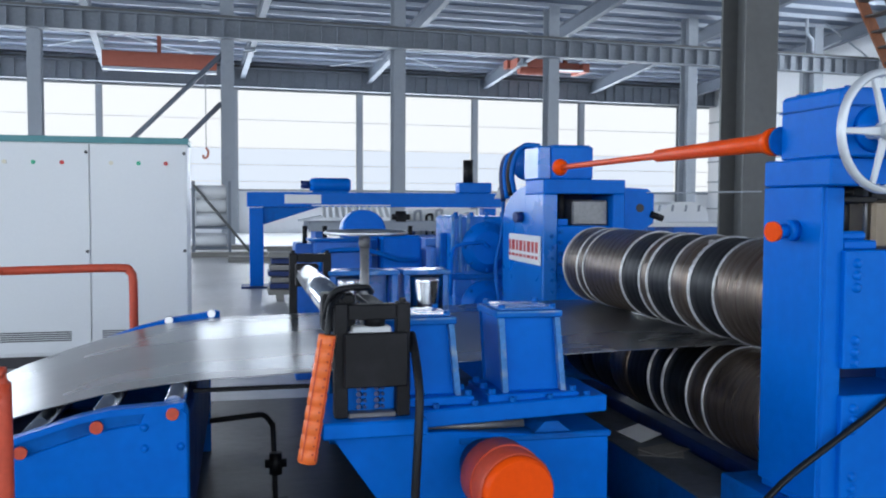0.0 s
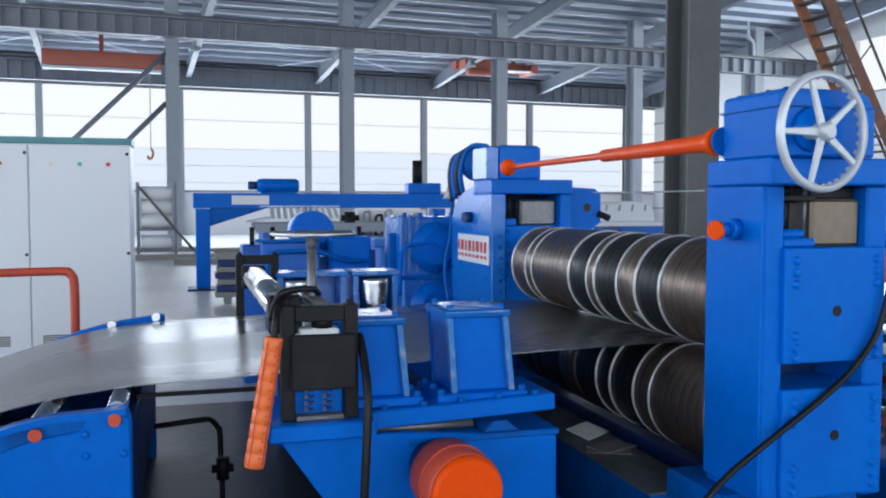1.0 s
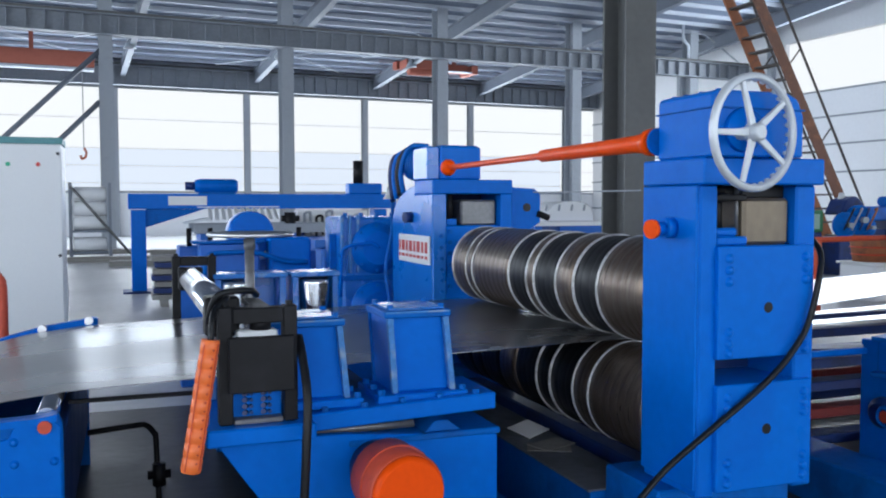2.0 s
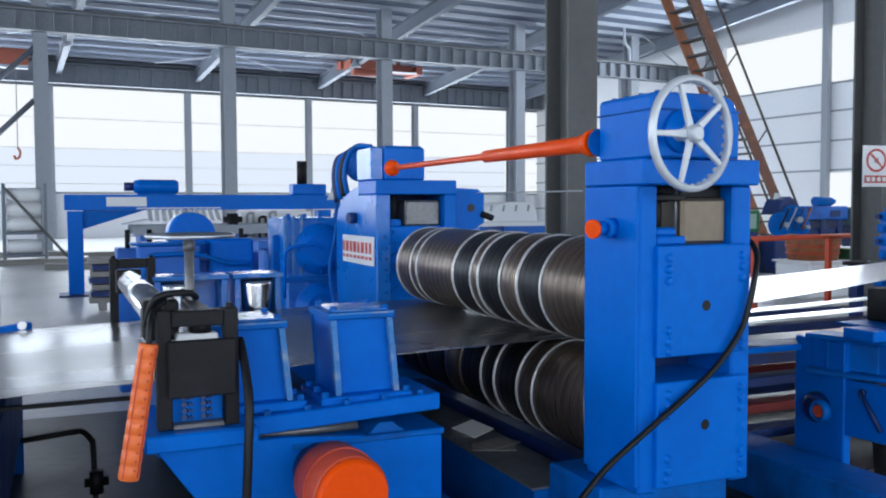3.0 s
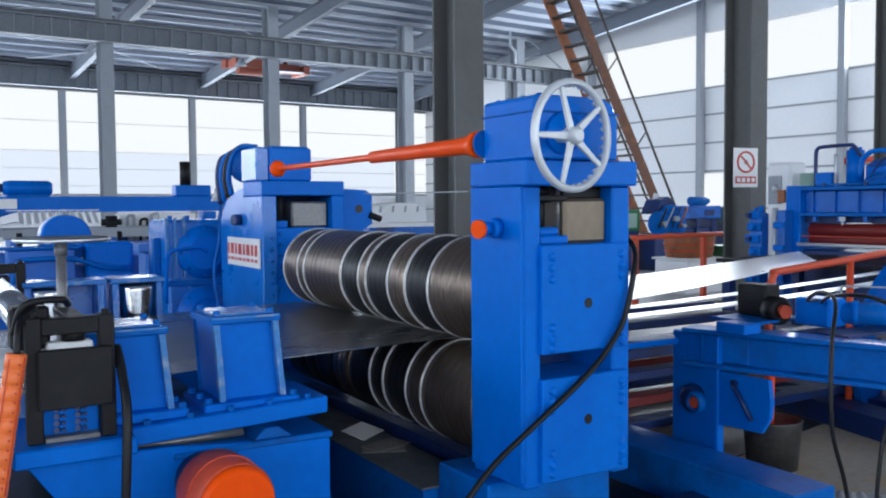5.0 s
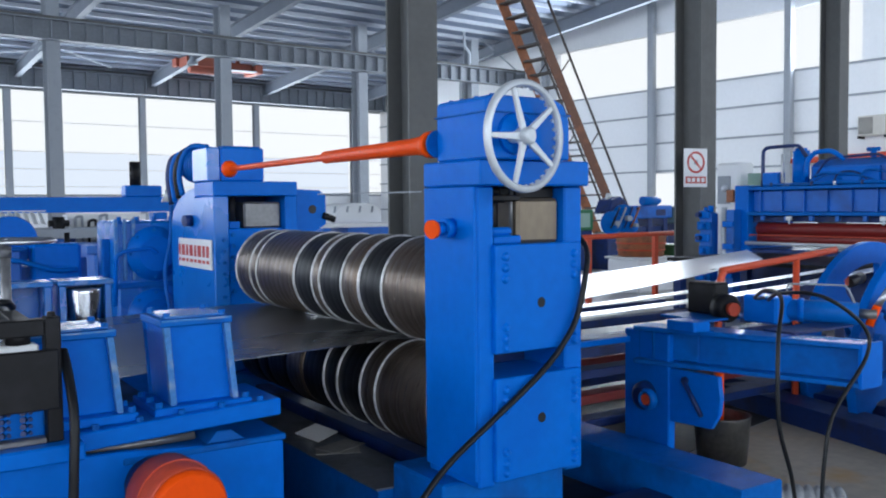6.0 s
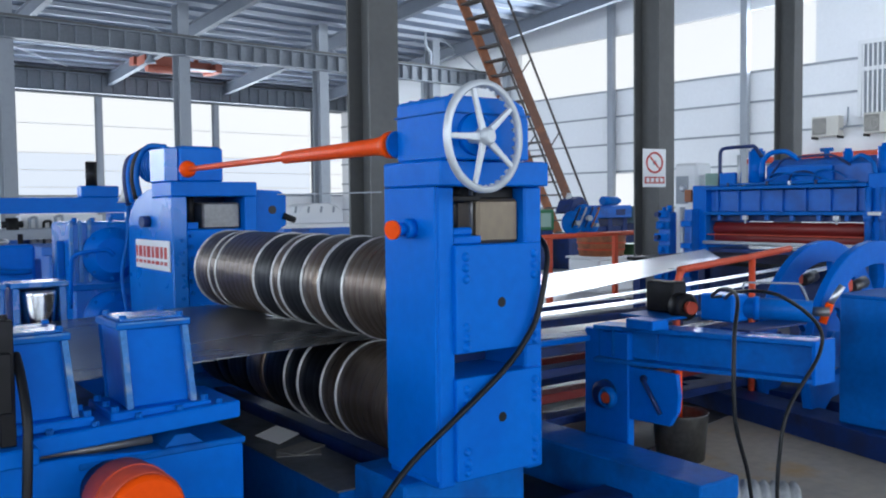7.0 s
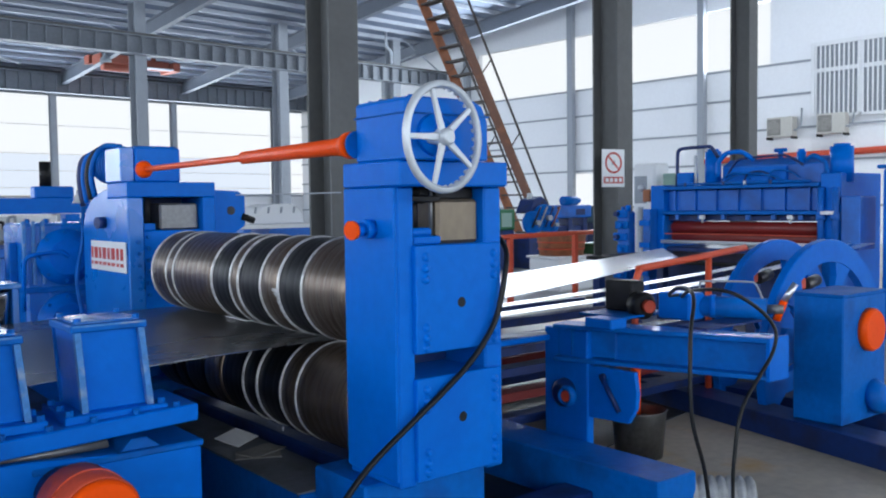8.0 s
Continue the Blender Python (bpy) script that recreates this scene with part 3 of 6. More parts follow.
def slitting_stand():
    st = thing("slitting_stand", "blue steel slitting stand with two stacked knife arbors", "slitting machine", (2.1, 3.9, 0.4))
    X0, X1, Y0, Y1 = 1.84, 2.35, 2.5, 2.83
    # near housing: posts, cap with a projecting brow, chock plates
    hs = part("near_housing", B((X0 + 0.015, 1.93, Y0, Y1, 0.4, 1.485), bevel=0.008), BLUE, st)
    part("exit_post", B((2.262, X1, Y0, Y1, 0.4, 1.485), bevel=0.008), BLUE, hs)
    part("cap", B((X0 + 0.002, 2.353, 2.462, Y1, 1.485, 1.576), bevel=0.006), BLUE, hs)
    part("entry_plate", B((X0 + 0.003, X0 + 0.0145, Y0 + 0.004, Y1 - 0.002, 0.43, 1.482), bevel=0.003), BLUE, hs)
    part("upper_chock_plate", B((1.918, 2.325, 2.478, 2.79, 0.884, 1.274), bevel=0.004), BLUE, hs)
    part("lower_chock_plate", B((1.918, 2.325, 2.478, 2.79, 0.42, 0.795), bevel=0.004), BLUE, hs)
    part("gap_filler", B((1.932, 2.0, 2.6, 2.78, 0.796, 0.883), bevel=0.002), DULL, hs)
    # Dark panel added behind the open gap to hold its shade.
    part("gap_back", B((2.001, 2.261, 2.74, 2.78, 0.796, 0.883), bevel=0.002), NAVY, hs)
    for px in (1.962, 2.288):
        for z in (1.232, 1.192, 1.152, 0.978, 0.938, 0.905, 0.752, 0.715, 0.68, 0.525, 0.485, 0.45):
            domebolt("bolt", (px, 2.478, z), 0.0135, BLUE, hs)
    # Flat black discs: their colour replaces the shade inside the holes.
    for z in (1.058, 0.63):
        part("drain_hole", add_cyl(bmesh.new(), (2.128, 2.4775, z), (2.128, 2.49, z), 0.019, None, 16), RUBBER, hs)
    # inside the window: jack screw, nut and chock block
    part("jack_screw", C(((1.99, 2.6, 1.29), (1.99, 2.6, 1.485), 0.026), ((1.99, 2.6, 1.425), (1.99, 2.6, 1.455), 0.05), ((1.99, 2.6, 1.456), (1.99, 2.6, 1.475), 0.035)), BLACK, hs)
    part("screw_nut", B((1.94, 2.07, 2.52, 2.66, 1.275, 1.305), bevel=0.005), BLUE, hs)
    part("screw_block", B((1.95, 2.045, 2.54, 2.65, 1.305, 1.335), bevel=0.008), BLUE, hs)
    for x in (1.948, 2.052):
        part("guide_rod", C(((x, 2.56, 1.305), (x, 2.56, 1.484), 0.008), seg=10), DULL, hs)
    part("chock", B((2.06, 2.259, 2.53, 2.78, 1.2745, 1.44), bevel=0.012), TAN, hs, "oily bare steel bearing chock")
    part("chock_top", B((2.075, 2.259, 2.56, 2.78, 1.4405, 1.484), bevel=0.004), BLACK, hs)
    part("screw_flange", B((1.945, 2.08, 2.535, 2.66, 1.43, 1.452), bevel=0.004), BLACK, hs)
    peg = part("locking_pin", C(((X0, 2.64, 1.335), (1.8, 2.635, 1.334), 0.036), ((1.8, 2.635, 1.334), (1.755, 2.628, 1.332), 0.024)), BLUE, hs)
    part("pin_cap", C(((1.757, 2.629, 1.332), (1.742, 2.626, 1.331), 0.034)), ORANGE, peg, "orange pin cap")
    # worm gear case on the near housing
    gb = part("near_gear_case", plate([(1.846, 1.577), (2.225, 1.577), (2.225, 1.72), (2.2, 1.775), (2.15, 1.797), (1.868, 1.797), (1.846, 1.785)], "y", 2.43, 2.74, 0.006), BLUE, st)
    part("lid", B((1.84, 2.226, 2.424, 2.746, 1.735, 1.741), bevel=0.002), BLUE_OLD, gb)
    for y in (2.47, 2.56, 2.65, 2.72):
        for x in (1.9, 2.13):
            hexbolt("bolt", (x, y, 1.797), (0, 0, 1), 0.01, 0.008, BLUE_OLD, gb)
    part("bearing_cover", lathe([(0, 0), (0, 0.075), (-0.02, 0.07), (-0.03, 0.045), (-0.05, 0.04), (-0.05, 0)], (1.97, 2.43, 1.665), (0, 1, 0), 28), BLUE, gb)
    part("shaft_flange", lathe([(0, 0), (0, 0.052), (0.012, 0.052), (0.015, 0.036), (0.024, 0.034), (0.024, 0)], (1.858, 2.741, 1.645), (0, 1, 0), 24), BLUE_OLD, gb)
    # far housing
    F0, F1 = 5.19, 5.55
    fh = part("far_housing", B((X0, 1.936, F0, F1, 0.4, 1.488), bevel=0.008), BLUE_GLOSS, st)
    part("far_post", B((2.308, 2.39, F0, F1, 0.4, 1.488), bevel=0.008), BLUE, fh)
    part("chock_plate", B((1.937, 2.307, F0 + 0.02, F1, 0.4, 1.286), bevel=0.008), BLUE, fh)
    part("cap", B((X0, 2.39, F0 - 0.004, F1, 1.488, 1.578), bevel=0.006), BLUE, fh)
    arc = [(F1, 0.4), (6.07, 0.4), (6.07, 1.3)] + [(F1 + 0.52 * math.cos(a), 1.28 + 0.26 * math.sin(a)) for a in [math.pi / 2 * k / 6 for k in range(1, 6)]] + [(F1, 1.545)]
    part("drive_case", plate(arc, "x", X0 + 0.004, 2.36, 0.006), BLUE_GLOSS, fh)
    part("chock", B((2.055, 2.3, F0 + 0.06, F1 - 0.04, 1.2865, 1.45), bevel=0.012), DULL, fh)
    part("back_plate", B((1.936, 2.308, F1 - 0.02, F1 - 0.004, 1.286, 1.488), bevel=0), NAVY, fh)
    part("screw_nut", B((1.95, 2.02, F0 + 0.04, F0 + 0.14, 1.287, 1.33), bevel=0.004), BLUE, fh)
    part("jack_screw", C(((1.985, F0 + 0.09, 1.33), (1.985, F0 + 0.09, 1.487), 0.024), seg=16), BLACK, fh)
    pin = part("locking_pin", C(((X0, 5.62, 1.335), (1.79, 5.61, 1.334), 0.036)), NAVY, fh)
    part("name_plate", B((1.826, 1.836, 5.215, 5.86, 1.035, 1.22), bevel=0.002), WHITE, fh, "white name plate with worn red lettering")
    for z0, z1 in ((1.11, 1.18), (1.07, 1.09)):
        y = 5.25
        while y < 5.82:
            w = 0.035 + 0.03 * ((y * 37) % 1)
            part("text_bar", B((1.822, 1.826, y, min(5.84, y + w), z0, z1), bevel=0), SIGNRED, fh)
            y += w + 0.034
    fg = part("far_gear_case", B((1.915, 2.19, 5.24, 5.56, 1.579, 1.787), bevel=0.01), BLUE, st)
    part("cover", B((1.93, 2.175, 5.26, 5.54, 1.787, 1.797), bevel=0.003), BLUE_OLD, fg)
    part("side_case", B((1.83, 1.914, 5.26, 5.545, 1.579, 1.787), bevel=0.008), BLUE_GLOSS, fg)
    mo = part("drive_motor", lathe([(0, 0), (0, 0.1), (0.02, 0.105), (0.36, 0.105), (0.38, 0.095), (0.44, 0.09), (0.46, 0.07), (0.46, 0)], (1.965, 5.562, 1.7), (0.02, 1, 0), 28), BLUE, fg)
    for k in range(6):
        part("cooling_fin", lathe([(0, 0.106), (0, 0.116), (0.012, 0.116), (0.012, 0.106), (0, 0.106)], (1.966, 5.62 + 0.05 * k, 1.7), (0.02, 1, 0), 28), BLUE_OLD, mo)
    for k in range(4):
        y = 5.78 + 0.085 * k
        part("hose", tube([(1.845, y + 0.02, 1.5 - 0.02 * k), (1.83, y + 0.035, 1.62), (1.85, y + 0.03, 1.74), (1.9, y - 0.01, 1.82 - 0.012 * k), (1.98, y - 0.1, 1.815)], 0.019, 8, 5), (BLUE_OLD, RUBBER, BLUE, NAVY)[k], fg)
    part("hose_clamp", lathe([(0, 0.07), (0.05, 0.045), (0.09, 0.04), (0.09, 0)], (1.86, 6.11, 1.46), (0, 0, 1), 16), ALU, fg)
    part("drop_hose", tube([(1.86, 6.11, 1.46), (1.85, 6.12, 1.2), (1.8, 6.1, 0.95), (1.82, 6.0, 0.62)], 0.014, 8, 5), BLUE_OLD, fg)
    bp = part("bracket_plate", plate([(2.391, 1.25), (2.56, 1.25), (2.645, 1.3), (2.645, 1.49), (2.6, 1.525), (2.391, 1.535)], "y", 5.3, 5.36, 0.004), BLUE, fh)
    # Dark disc coloured like the inside of a hole in shade.
    part("hole", C(((2.545, 5.2965, 1.4), (2.545, 5.31, 1.4), 0.028), seg=18), SEAM, bp)
    part("clevis", C(((2.62, 5.29, 1.36), (2.7, 5.29, 1.33), 0.022), seg=12), BLACK, bp)
    # bolts on the inner face of the far housing, by the arbors
    for z in (1.25, 1.18, 1.11, 1.04, 0.97, 0.9):
        hexbolt("bolt", (1.965, F0 + 0.02, z), (0, -1, 0), 0.014, 0.016, BLUE_OLD, fh)
        hexbolt("bolt", (1.9, F0, z - 0.03), (0, -1, 0), 0.012, 0.014, BLUE_OLD, fh)
    # telescopic shaft that joins the two gear cases
    sh = part("telescopic_shaft", lathe([(0, 0), (0, 0.05), (0.03, 0.05), (0.034, 0.041), (0.06, 0.039), (0.12, 0.033), (0.908, 0.028), (0.928, 0.016), (2.148, 0.0155), (2.148, 0)], (1.85, 2.767, 1.645), (0, 1, -0.0025), 20), ORANGE, st, "orange telescopic connecting shaft")
    part("joint_ball", lathe([(-0.05, 0), (-0.045, 0.022), (-0.025, 0.042), (0, 0.05), (0.025, 0.042), (0.045, 0.022), (0.05, 0)], (1.85, 4.93, 1.64), (0, 1, 0), 16), ORANGE, sh)
    # handwheel
    hub = Vector((1.946, 2.345, 1.65))
    turn = pose(*hub, 0, 0, 8.5)
    R = 0.181
    O = Vector((0, 0, 0))
    hw = part("handwheel", lathe([(-0.012, R - 0.006), (-0.012, R + 0.006), (-0.006, R + 0.012), (0.008, R + 0.012), (0.013, R + 0.005), (0.013, R - 0.007), (0.006, R - 0.012), (-0.007, R - 0.012), (-0.012, R - 0.006)], O, (0, 1, 0), 56), SILVER, st, "silver spoked handwheel with a scalloped grip")
    hw.matrix_basis = turn
    part("hub", lathe([(-0.034, 0), (-0.034, 0.02), (-0.026, 0.029), (0.018, 0.031), (0.03, 0.022), (0.085, 0.02), (0.085, 0)], O, (0, 1, 0), 24), SILVER, hw)
    for k in range(5):
        q = radians(37 + 72 * k)
        m = pose(0, 0, 0, 0, -math.degrees(q), 0)
        bm = plate([(0.022, -0.0145), (0.1, -0.011), (R - 0.006, -0.009), (R - 0.006, 0.009), (0.1, 0.011), (0.022, 0.0145)], "y", -0.006, 0.008, 0.003)
        bmesh.ops.transform(bm, matrix=m, verts=bm.verts)
        part("spoke", bm, SILVER, hw)
    for k in range(34):
        q = 2 * math.pi * k / 34
        c = Vector((math.cos(q), 0, math.sin(q))) * (R - 0.008)
        part("grip_bump", add_cyl(bmesh.new(), c + Vector((0, 0.009, 0)), c + Vector((0, 0.02, 0)), 0.0095, 0.006, 8), SILVER, hw)
    # arbors with knives, spacers and rubber rings, as (end nearest, end farthest, kind)
    upper = [(2.86, 3.192, "s"), (3.2, 3.397, "r"), (3.405, 3.562, "s"), (3.57, 3.79, "r"), (3.798, 3.872, "s"), (3.88, 4.082, "r"),
             (4.09, 4.577, "s"), (4.585, 4.672, "s"), (4.68, 4.88, "s")]
    # Far lower rings are black and knifeless, partly for the shadow under the strip.
    lower = [(2.86, 3.262, "s"), (3.27, 3.397, "s"), (3.405, 3.62, "r"), (3.628, 3.76, "r"), (3.768, 4.0, "r"), (4.01, 4.2, "s"), (4.21, 4.45, "r"), (4.46, 4.6, "r"), (4.61, 4.88, "r")]
    for nm, z, rows in (("upper_arbor", AZ_UP, upper), ("lower_arbor", AZ_LOW, lower)):
        ar = part(nm, C(((0, 2.8, 0), (0, 5.25, 0), 0.075), seg=28), CHROME, st)
        ar.matrix_parent_inverse = Matrix()
        ar.matrix_basis = pose(AX - 2.1, -3.9, z - 0.4)
        arbors.append((ar, z))
        for a, b, kind in rows:
            r = 0.2195 if kind == "s" else 0.2165
            prof = [(0, 0.076), (0, r - 0.006), (0.006, r)]
            n = max(2, int((b - a) / 0.055))
            for k in range(1, n):
                h = (b - a) * k / n
                prof += [(h - 0.0025, r), (h, r - (0.0006 if kind == "s" else 0.0004)), (h + 0.0025, r)]
            prof += [(b - a - 0.006, r), (b - a, r - 0.006), (b - a, 0.076)]
            part("spacer_ring" if kind == "s" else "rubber_ring", lathe(prof, (0, a, 0), (0, 1, 0), 64), ROLLSTEEL if kind == "s" else RUBBER, ar)
            if nm == "upper_arbor" or b < 4.0:
                part("knife", lathe([(0, 0.076), (0, 0.2205), (0.002, 0.2235), (0.009, 0.2235), (0.0105, 0.221), (0.0105, 0.076)], (0, b, 0), (0, 1, 0), 64), EDGESTEEL, ar)
        if nm == "upper_arbor":
            # chipped rim: a bright tag of torn trim and the worn edge that runs before it
            part("torn_tag", ring_patch([(3.412, 3.45, 112.5, 115.5), (3.404, 3.424, 115.5, 121.0), (3.42, 3.435, 117.0, 119.0)], 0.2197, 0.2225), EDGESTEEL, ar, "bright torn tag on a spacer ring")
            part("worn_edge", ring_patch([(3.4035, 3.412 + 0.004 * (k % 3), 121.5 + 3.2 * k, 124.2 + 3.2 * k) for k in range(14)], 0.2172, 0.2206), ALU, ar)
            part("worn_edge", ring_patch([(3.795 - 0.003 * (k % 3), 3.802, 200 + 4.1 * k, 202.6 + 4.1 * k) for k in range(22)], 0.2182, 0.2204), ALU, ar)
        else:
            part("worn_edge", ring_patch([(3.266, 3.272 + 0.003 * (k % 3), 60 + 4.4 * k, 62.7 + 4.4 * k) for k in range(18)], 0.2182, 0.2204), ALU, ar)
    # curled sliver of trim hanging off the upper arbor
    part("trim_sliver", tube([(2.071, 4.827, 0.851), (2.078, 4.618, 0.846), (2.098, 4.476, 0.846), (2.033, 4.3, 0.85), (2.06, 4.2, 0.846)], 0.0065, 6, 5), SLIT, st, "bright curled steel trim sliver")
    return st


slitting_stand()


def base_frame():
    bf = thing("machine_bed", "dark blue welded bed frame under the slitting stand", "bed frame", (2.1, 3.8, 0))
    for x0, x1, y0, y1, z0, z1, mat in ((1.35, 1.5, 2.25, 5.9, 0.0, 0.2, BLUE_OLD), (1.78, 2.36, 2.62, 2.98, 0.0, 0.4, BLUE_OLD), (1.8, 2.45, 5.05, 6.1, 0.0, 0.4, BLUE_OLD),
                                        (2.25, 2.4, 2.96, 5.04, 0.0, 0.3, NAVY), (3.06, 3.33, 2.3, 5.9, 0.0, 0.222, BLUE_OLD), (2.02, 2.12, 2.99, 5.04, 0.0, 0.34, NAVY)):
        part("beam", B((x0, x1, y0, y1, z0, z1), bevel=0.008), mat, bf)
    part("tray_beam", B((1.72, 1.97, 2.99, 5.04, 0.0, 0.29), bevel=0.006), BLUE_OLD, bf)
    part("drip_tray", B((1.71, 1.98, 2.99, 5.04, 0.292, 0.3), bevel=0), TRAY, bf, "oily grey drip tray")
    # NAVY darkens this beam for the shadow beside the stand.
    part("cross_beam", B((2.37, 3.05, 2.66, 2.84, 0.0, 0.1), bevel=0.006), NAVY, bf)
    for x, y, r in ((1.87, 3.86, 35), (1.84, 3.58, -25), (1.87, 3.61, 20)):
        ob = part("paper_scrap", B((-0.1, 0.1, -0.065, 0.065, 0, 0.003), bevel=0), PAPER if r == 35 else LUMBER)
        ob.matrix_basis = pose(x, y, {35: 0.318, -25: 0.302, 20: 0.307}[r], 14 if r == 35 else 0, 0, r)
        tagged(ob, "crumpled white paper scrap on the machine bed" if r == 35 else "grey cardboard scrap on the machine bed", "scrap")


base_frame()


# ---------------------------------------------------------------- the sheet
def strip_sheet():
    prof = [(-1.7, 0.25), (-1.45, 0.4), (-1.14, 0.545), (-0.9, 0.63), (-0.7, 0.69), (-0.45, 0.745), (-0.19, 0.775), (0.2, 0.787), (0.8, 0.806), (1.4, 0.826), (1.95, 0.8365), (2.2, 0.8365), (2.4, 0.8365)]
    bm = bmesh.new()
    t = 0.002
    Y = [3.28, 3.7, 4.15, 4.6, 5.03]
    top = [[bm.verts.new((x, y, z + t)) for y in Y] for x, z in prof]
    bot = [[bm.verts.new((x, y, z - t)) for y in Y] for x, z in prof]
    for a in range(len(prof) - 1):
        for k in range(len(Y) - 1):
            bm.faces.new((top[a][k], top[a + 1][k], top[a + 1][k + 1], top[a][k + 1])).smooth = True
            bm.faces.new((bot[a][k + 1], bot[a + 1][k + 1], bot[a + 1][k], bot[a][k])).smooth = True
        for k in (0, -1):
            bm.faces.new([bm.verts.new(v.co) for v in (top[a][k], bot[a][k], bot[a + 1][k], top[a + 1][k])])
    bmesh.ops.recalc_face_normals(bm, faces=bm.faces)
    tagged(part("steel_sheet", bm, SHEET), "wide grey rolled steel sheet feeding into the slitting rolls", "steel sheet")
    for y0, y1, sag in ((3.3, 3.42, -0.03), (3.5, 3.6, 0.0), (3.6, 4.76, 0.01)):
        bm = bmesh.new()
        rows = []
        for k in range(25):
            u = k / 24
            wide = y1 > 4
            x = 2.4 + u * (4.15 if wide else 6.65)
            z = 0.8365 + u * (0.09 if wide else 0.13) + sag * math.sin(math.pi * u) - 0.14 * math.sin(math.pi * u) * 0.3
            dn = (x - 2.4) * (0.28 if wide else 0.135)
            xf = x + (1.1 * u if wide else 0.0)
            df = (xf - 2.4) * (0.19 if wide else 0.135)
            rows.append([bm.verts.new((xx, yy, z + dz)) for xx, yy, dz in ((x, y0 + dn, t), (xf, y1 + df, t), (xf, y1 + df, -t), (x, y0 + dn, -t))])
        for a, b in zip(rows, rows[1:]):
            for k in range(4):
                bm.faces.new((a[k], b[k], b[(k + 1) % 4], a[(k + 1) % 4]))
        bm.faces.new(rows[0]), bm.faces.new(rows[-1][::-1])
        bmesh.ops.recalc_face_normals(bm, faces=bm.faces)
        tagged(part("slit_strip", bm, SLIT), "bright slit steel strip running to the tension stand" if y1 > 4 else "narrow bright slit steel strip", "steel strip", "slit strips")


strip_sheet()

# ---------------------------------------------------------------- side guide table in front of the stand
def guide_block(x0, x1, y0, y1, z0, z1):
    g = thing("guide_block", "blue welded side guide block with a bolted top plate", "guide block", ((x0 + x1) / 2, (y0 + y1) / 2, z0), "guide blocks")
    zb, zt = z0 + 0.03, z1 - 0.026
    lb, lt, rb, rt = x0 + 0.03, x0 + 0.012, x1 + 0.018, x1 - 0.008
    part("body", plate([(lb + 0.004, zb), (rb - 0.004, zb), (rt - 0.004, zt), (lt + 0.004, zt)], "y", y0 + 0.02, y1, 0.004), BLUE, g)
    part("top_plate", B((x0, x1, y0 - 0.012, y1 + 0.01, zt, z1), bevel=0.004), BLUE_OLD, g)
    part("top_pad", B((x0 + 0.02, x1 - 0.02, y0 + 0.01, y1 - 0.01, z1 + 0.0005, z1 + 0.008), bevel=0.002), BLUE_TOP, g)
    part("foot_plate", B((x0 - 0.03, x1 + 0.06, y0 - 0.03, y1 + 0.02, z0, zb), bevel=0.004), BLUE, g)
    w = 0.022
    part("edge_rib", plate([(lb, zb), (lb + w, zb), (lt + w, zt), (lt, zt)], "y", y0 - 0.008, y0 + 0.019, 0.002), WORN_LIT, g)
    part("edge_rib", plate([(rb - w, zb), (rb, zb), (rt, zt), (rt - w, zt)], "y", y0 - 0.008, y0 + 0.019, 0.002), WORN_LIT, g)
    part("back_rib", plate([(lb - 0.004, zb), (lb + w, zb), (lt + w, zt), (lt - 0.004, zt)], "y", y1 + 0.0005, y1 + 0.012, 0.002), BLUE_OLD, g)
    part("worn_lip", B((x0 + 0.004, x1 - 0.004, y0 - 0.0145, y0 - 0.0125, z1 - 0.008, z1 - 0.002), bevel=0), WORN_LIT, g)
    for x in (x0 + 0.03, x1 - 0.03):
        for y in (y0 + 0.02, y1 - 0.02):
            hexbolt("bolt", (x, y, z1 + 0.008), (0, 0, 1), 0.013, 0.012, BLUE_OLD, g)
    for x in (x0 - 0.012, x1 + 0.042):
        for y in (y0 - 0.008, y0 + 0.1, y1 - 0.03):
            hexbolt("bolt", (x, y, zb), (0, 0, 1), 0.014, 0.018, BLUE_OLD, g)
    return g


def black_frame(x0, x1, y, z0, z1, lab, yoke=True):
    f = thing("cylinder_bracket", lab, "bracket", ((x0 + x1) / 2, y, z0), "cylinder brackets")
    part("upright", B((x0, x0 + 0.045, y - 0.03, y + 0.03, z0, z1), bevel=0.004), BLACK, f)
    part("upright", B((x1 - 0.045, x1, y - 0.03, y + 0.03, z0, z1), bevel=0.004), BLACK, f)
    part("top_bar", B((x0 + 0.045, x1 - 0.045, y - 0.028, y + 0.028, z1 - 0.055, z1 - 0.004), bevel=0.004), BLACK, f)
    for x in (x0 + 0.022, x1 - 0.022):
        hexbolt("bolt", (x, y, z1), (0, 0, 1), 0.013, 0.014, BLACK, f)
    if yoke:
        part("front_plate", B((x0 + 0.03, x1 - 0.012, y - 0.055, y - 0.031, z0 + 0.105, z0 + 0.285), bevel=0.004), BLACK, f)
        part("slide_block", B((x0 + 0.06, x1 - 0.06, y - 0.01, y + 0.05, z0 + 0.23, z0 + 0.3), bevel=0.006), GREY, f)
        part("screw_end", C(((x0 + 0.14, y + 0.02, z0 + 0.3), (x0 + 0.14, y + 0.02, z0 + 0.34), 0.035), seg=16), BLACK, f)
    return f


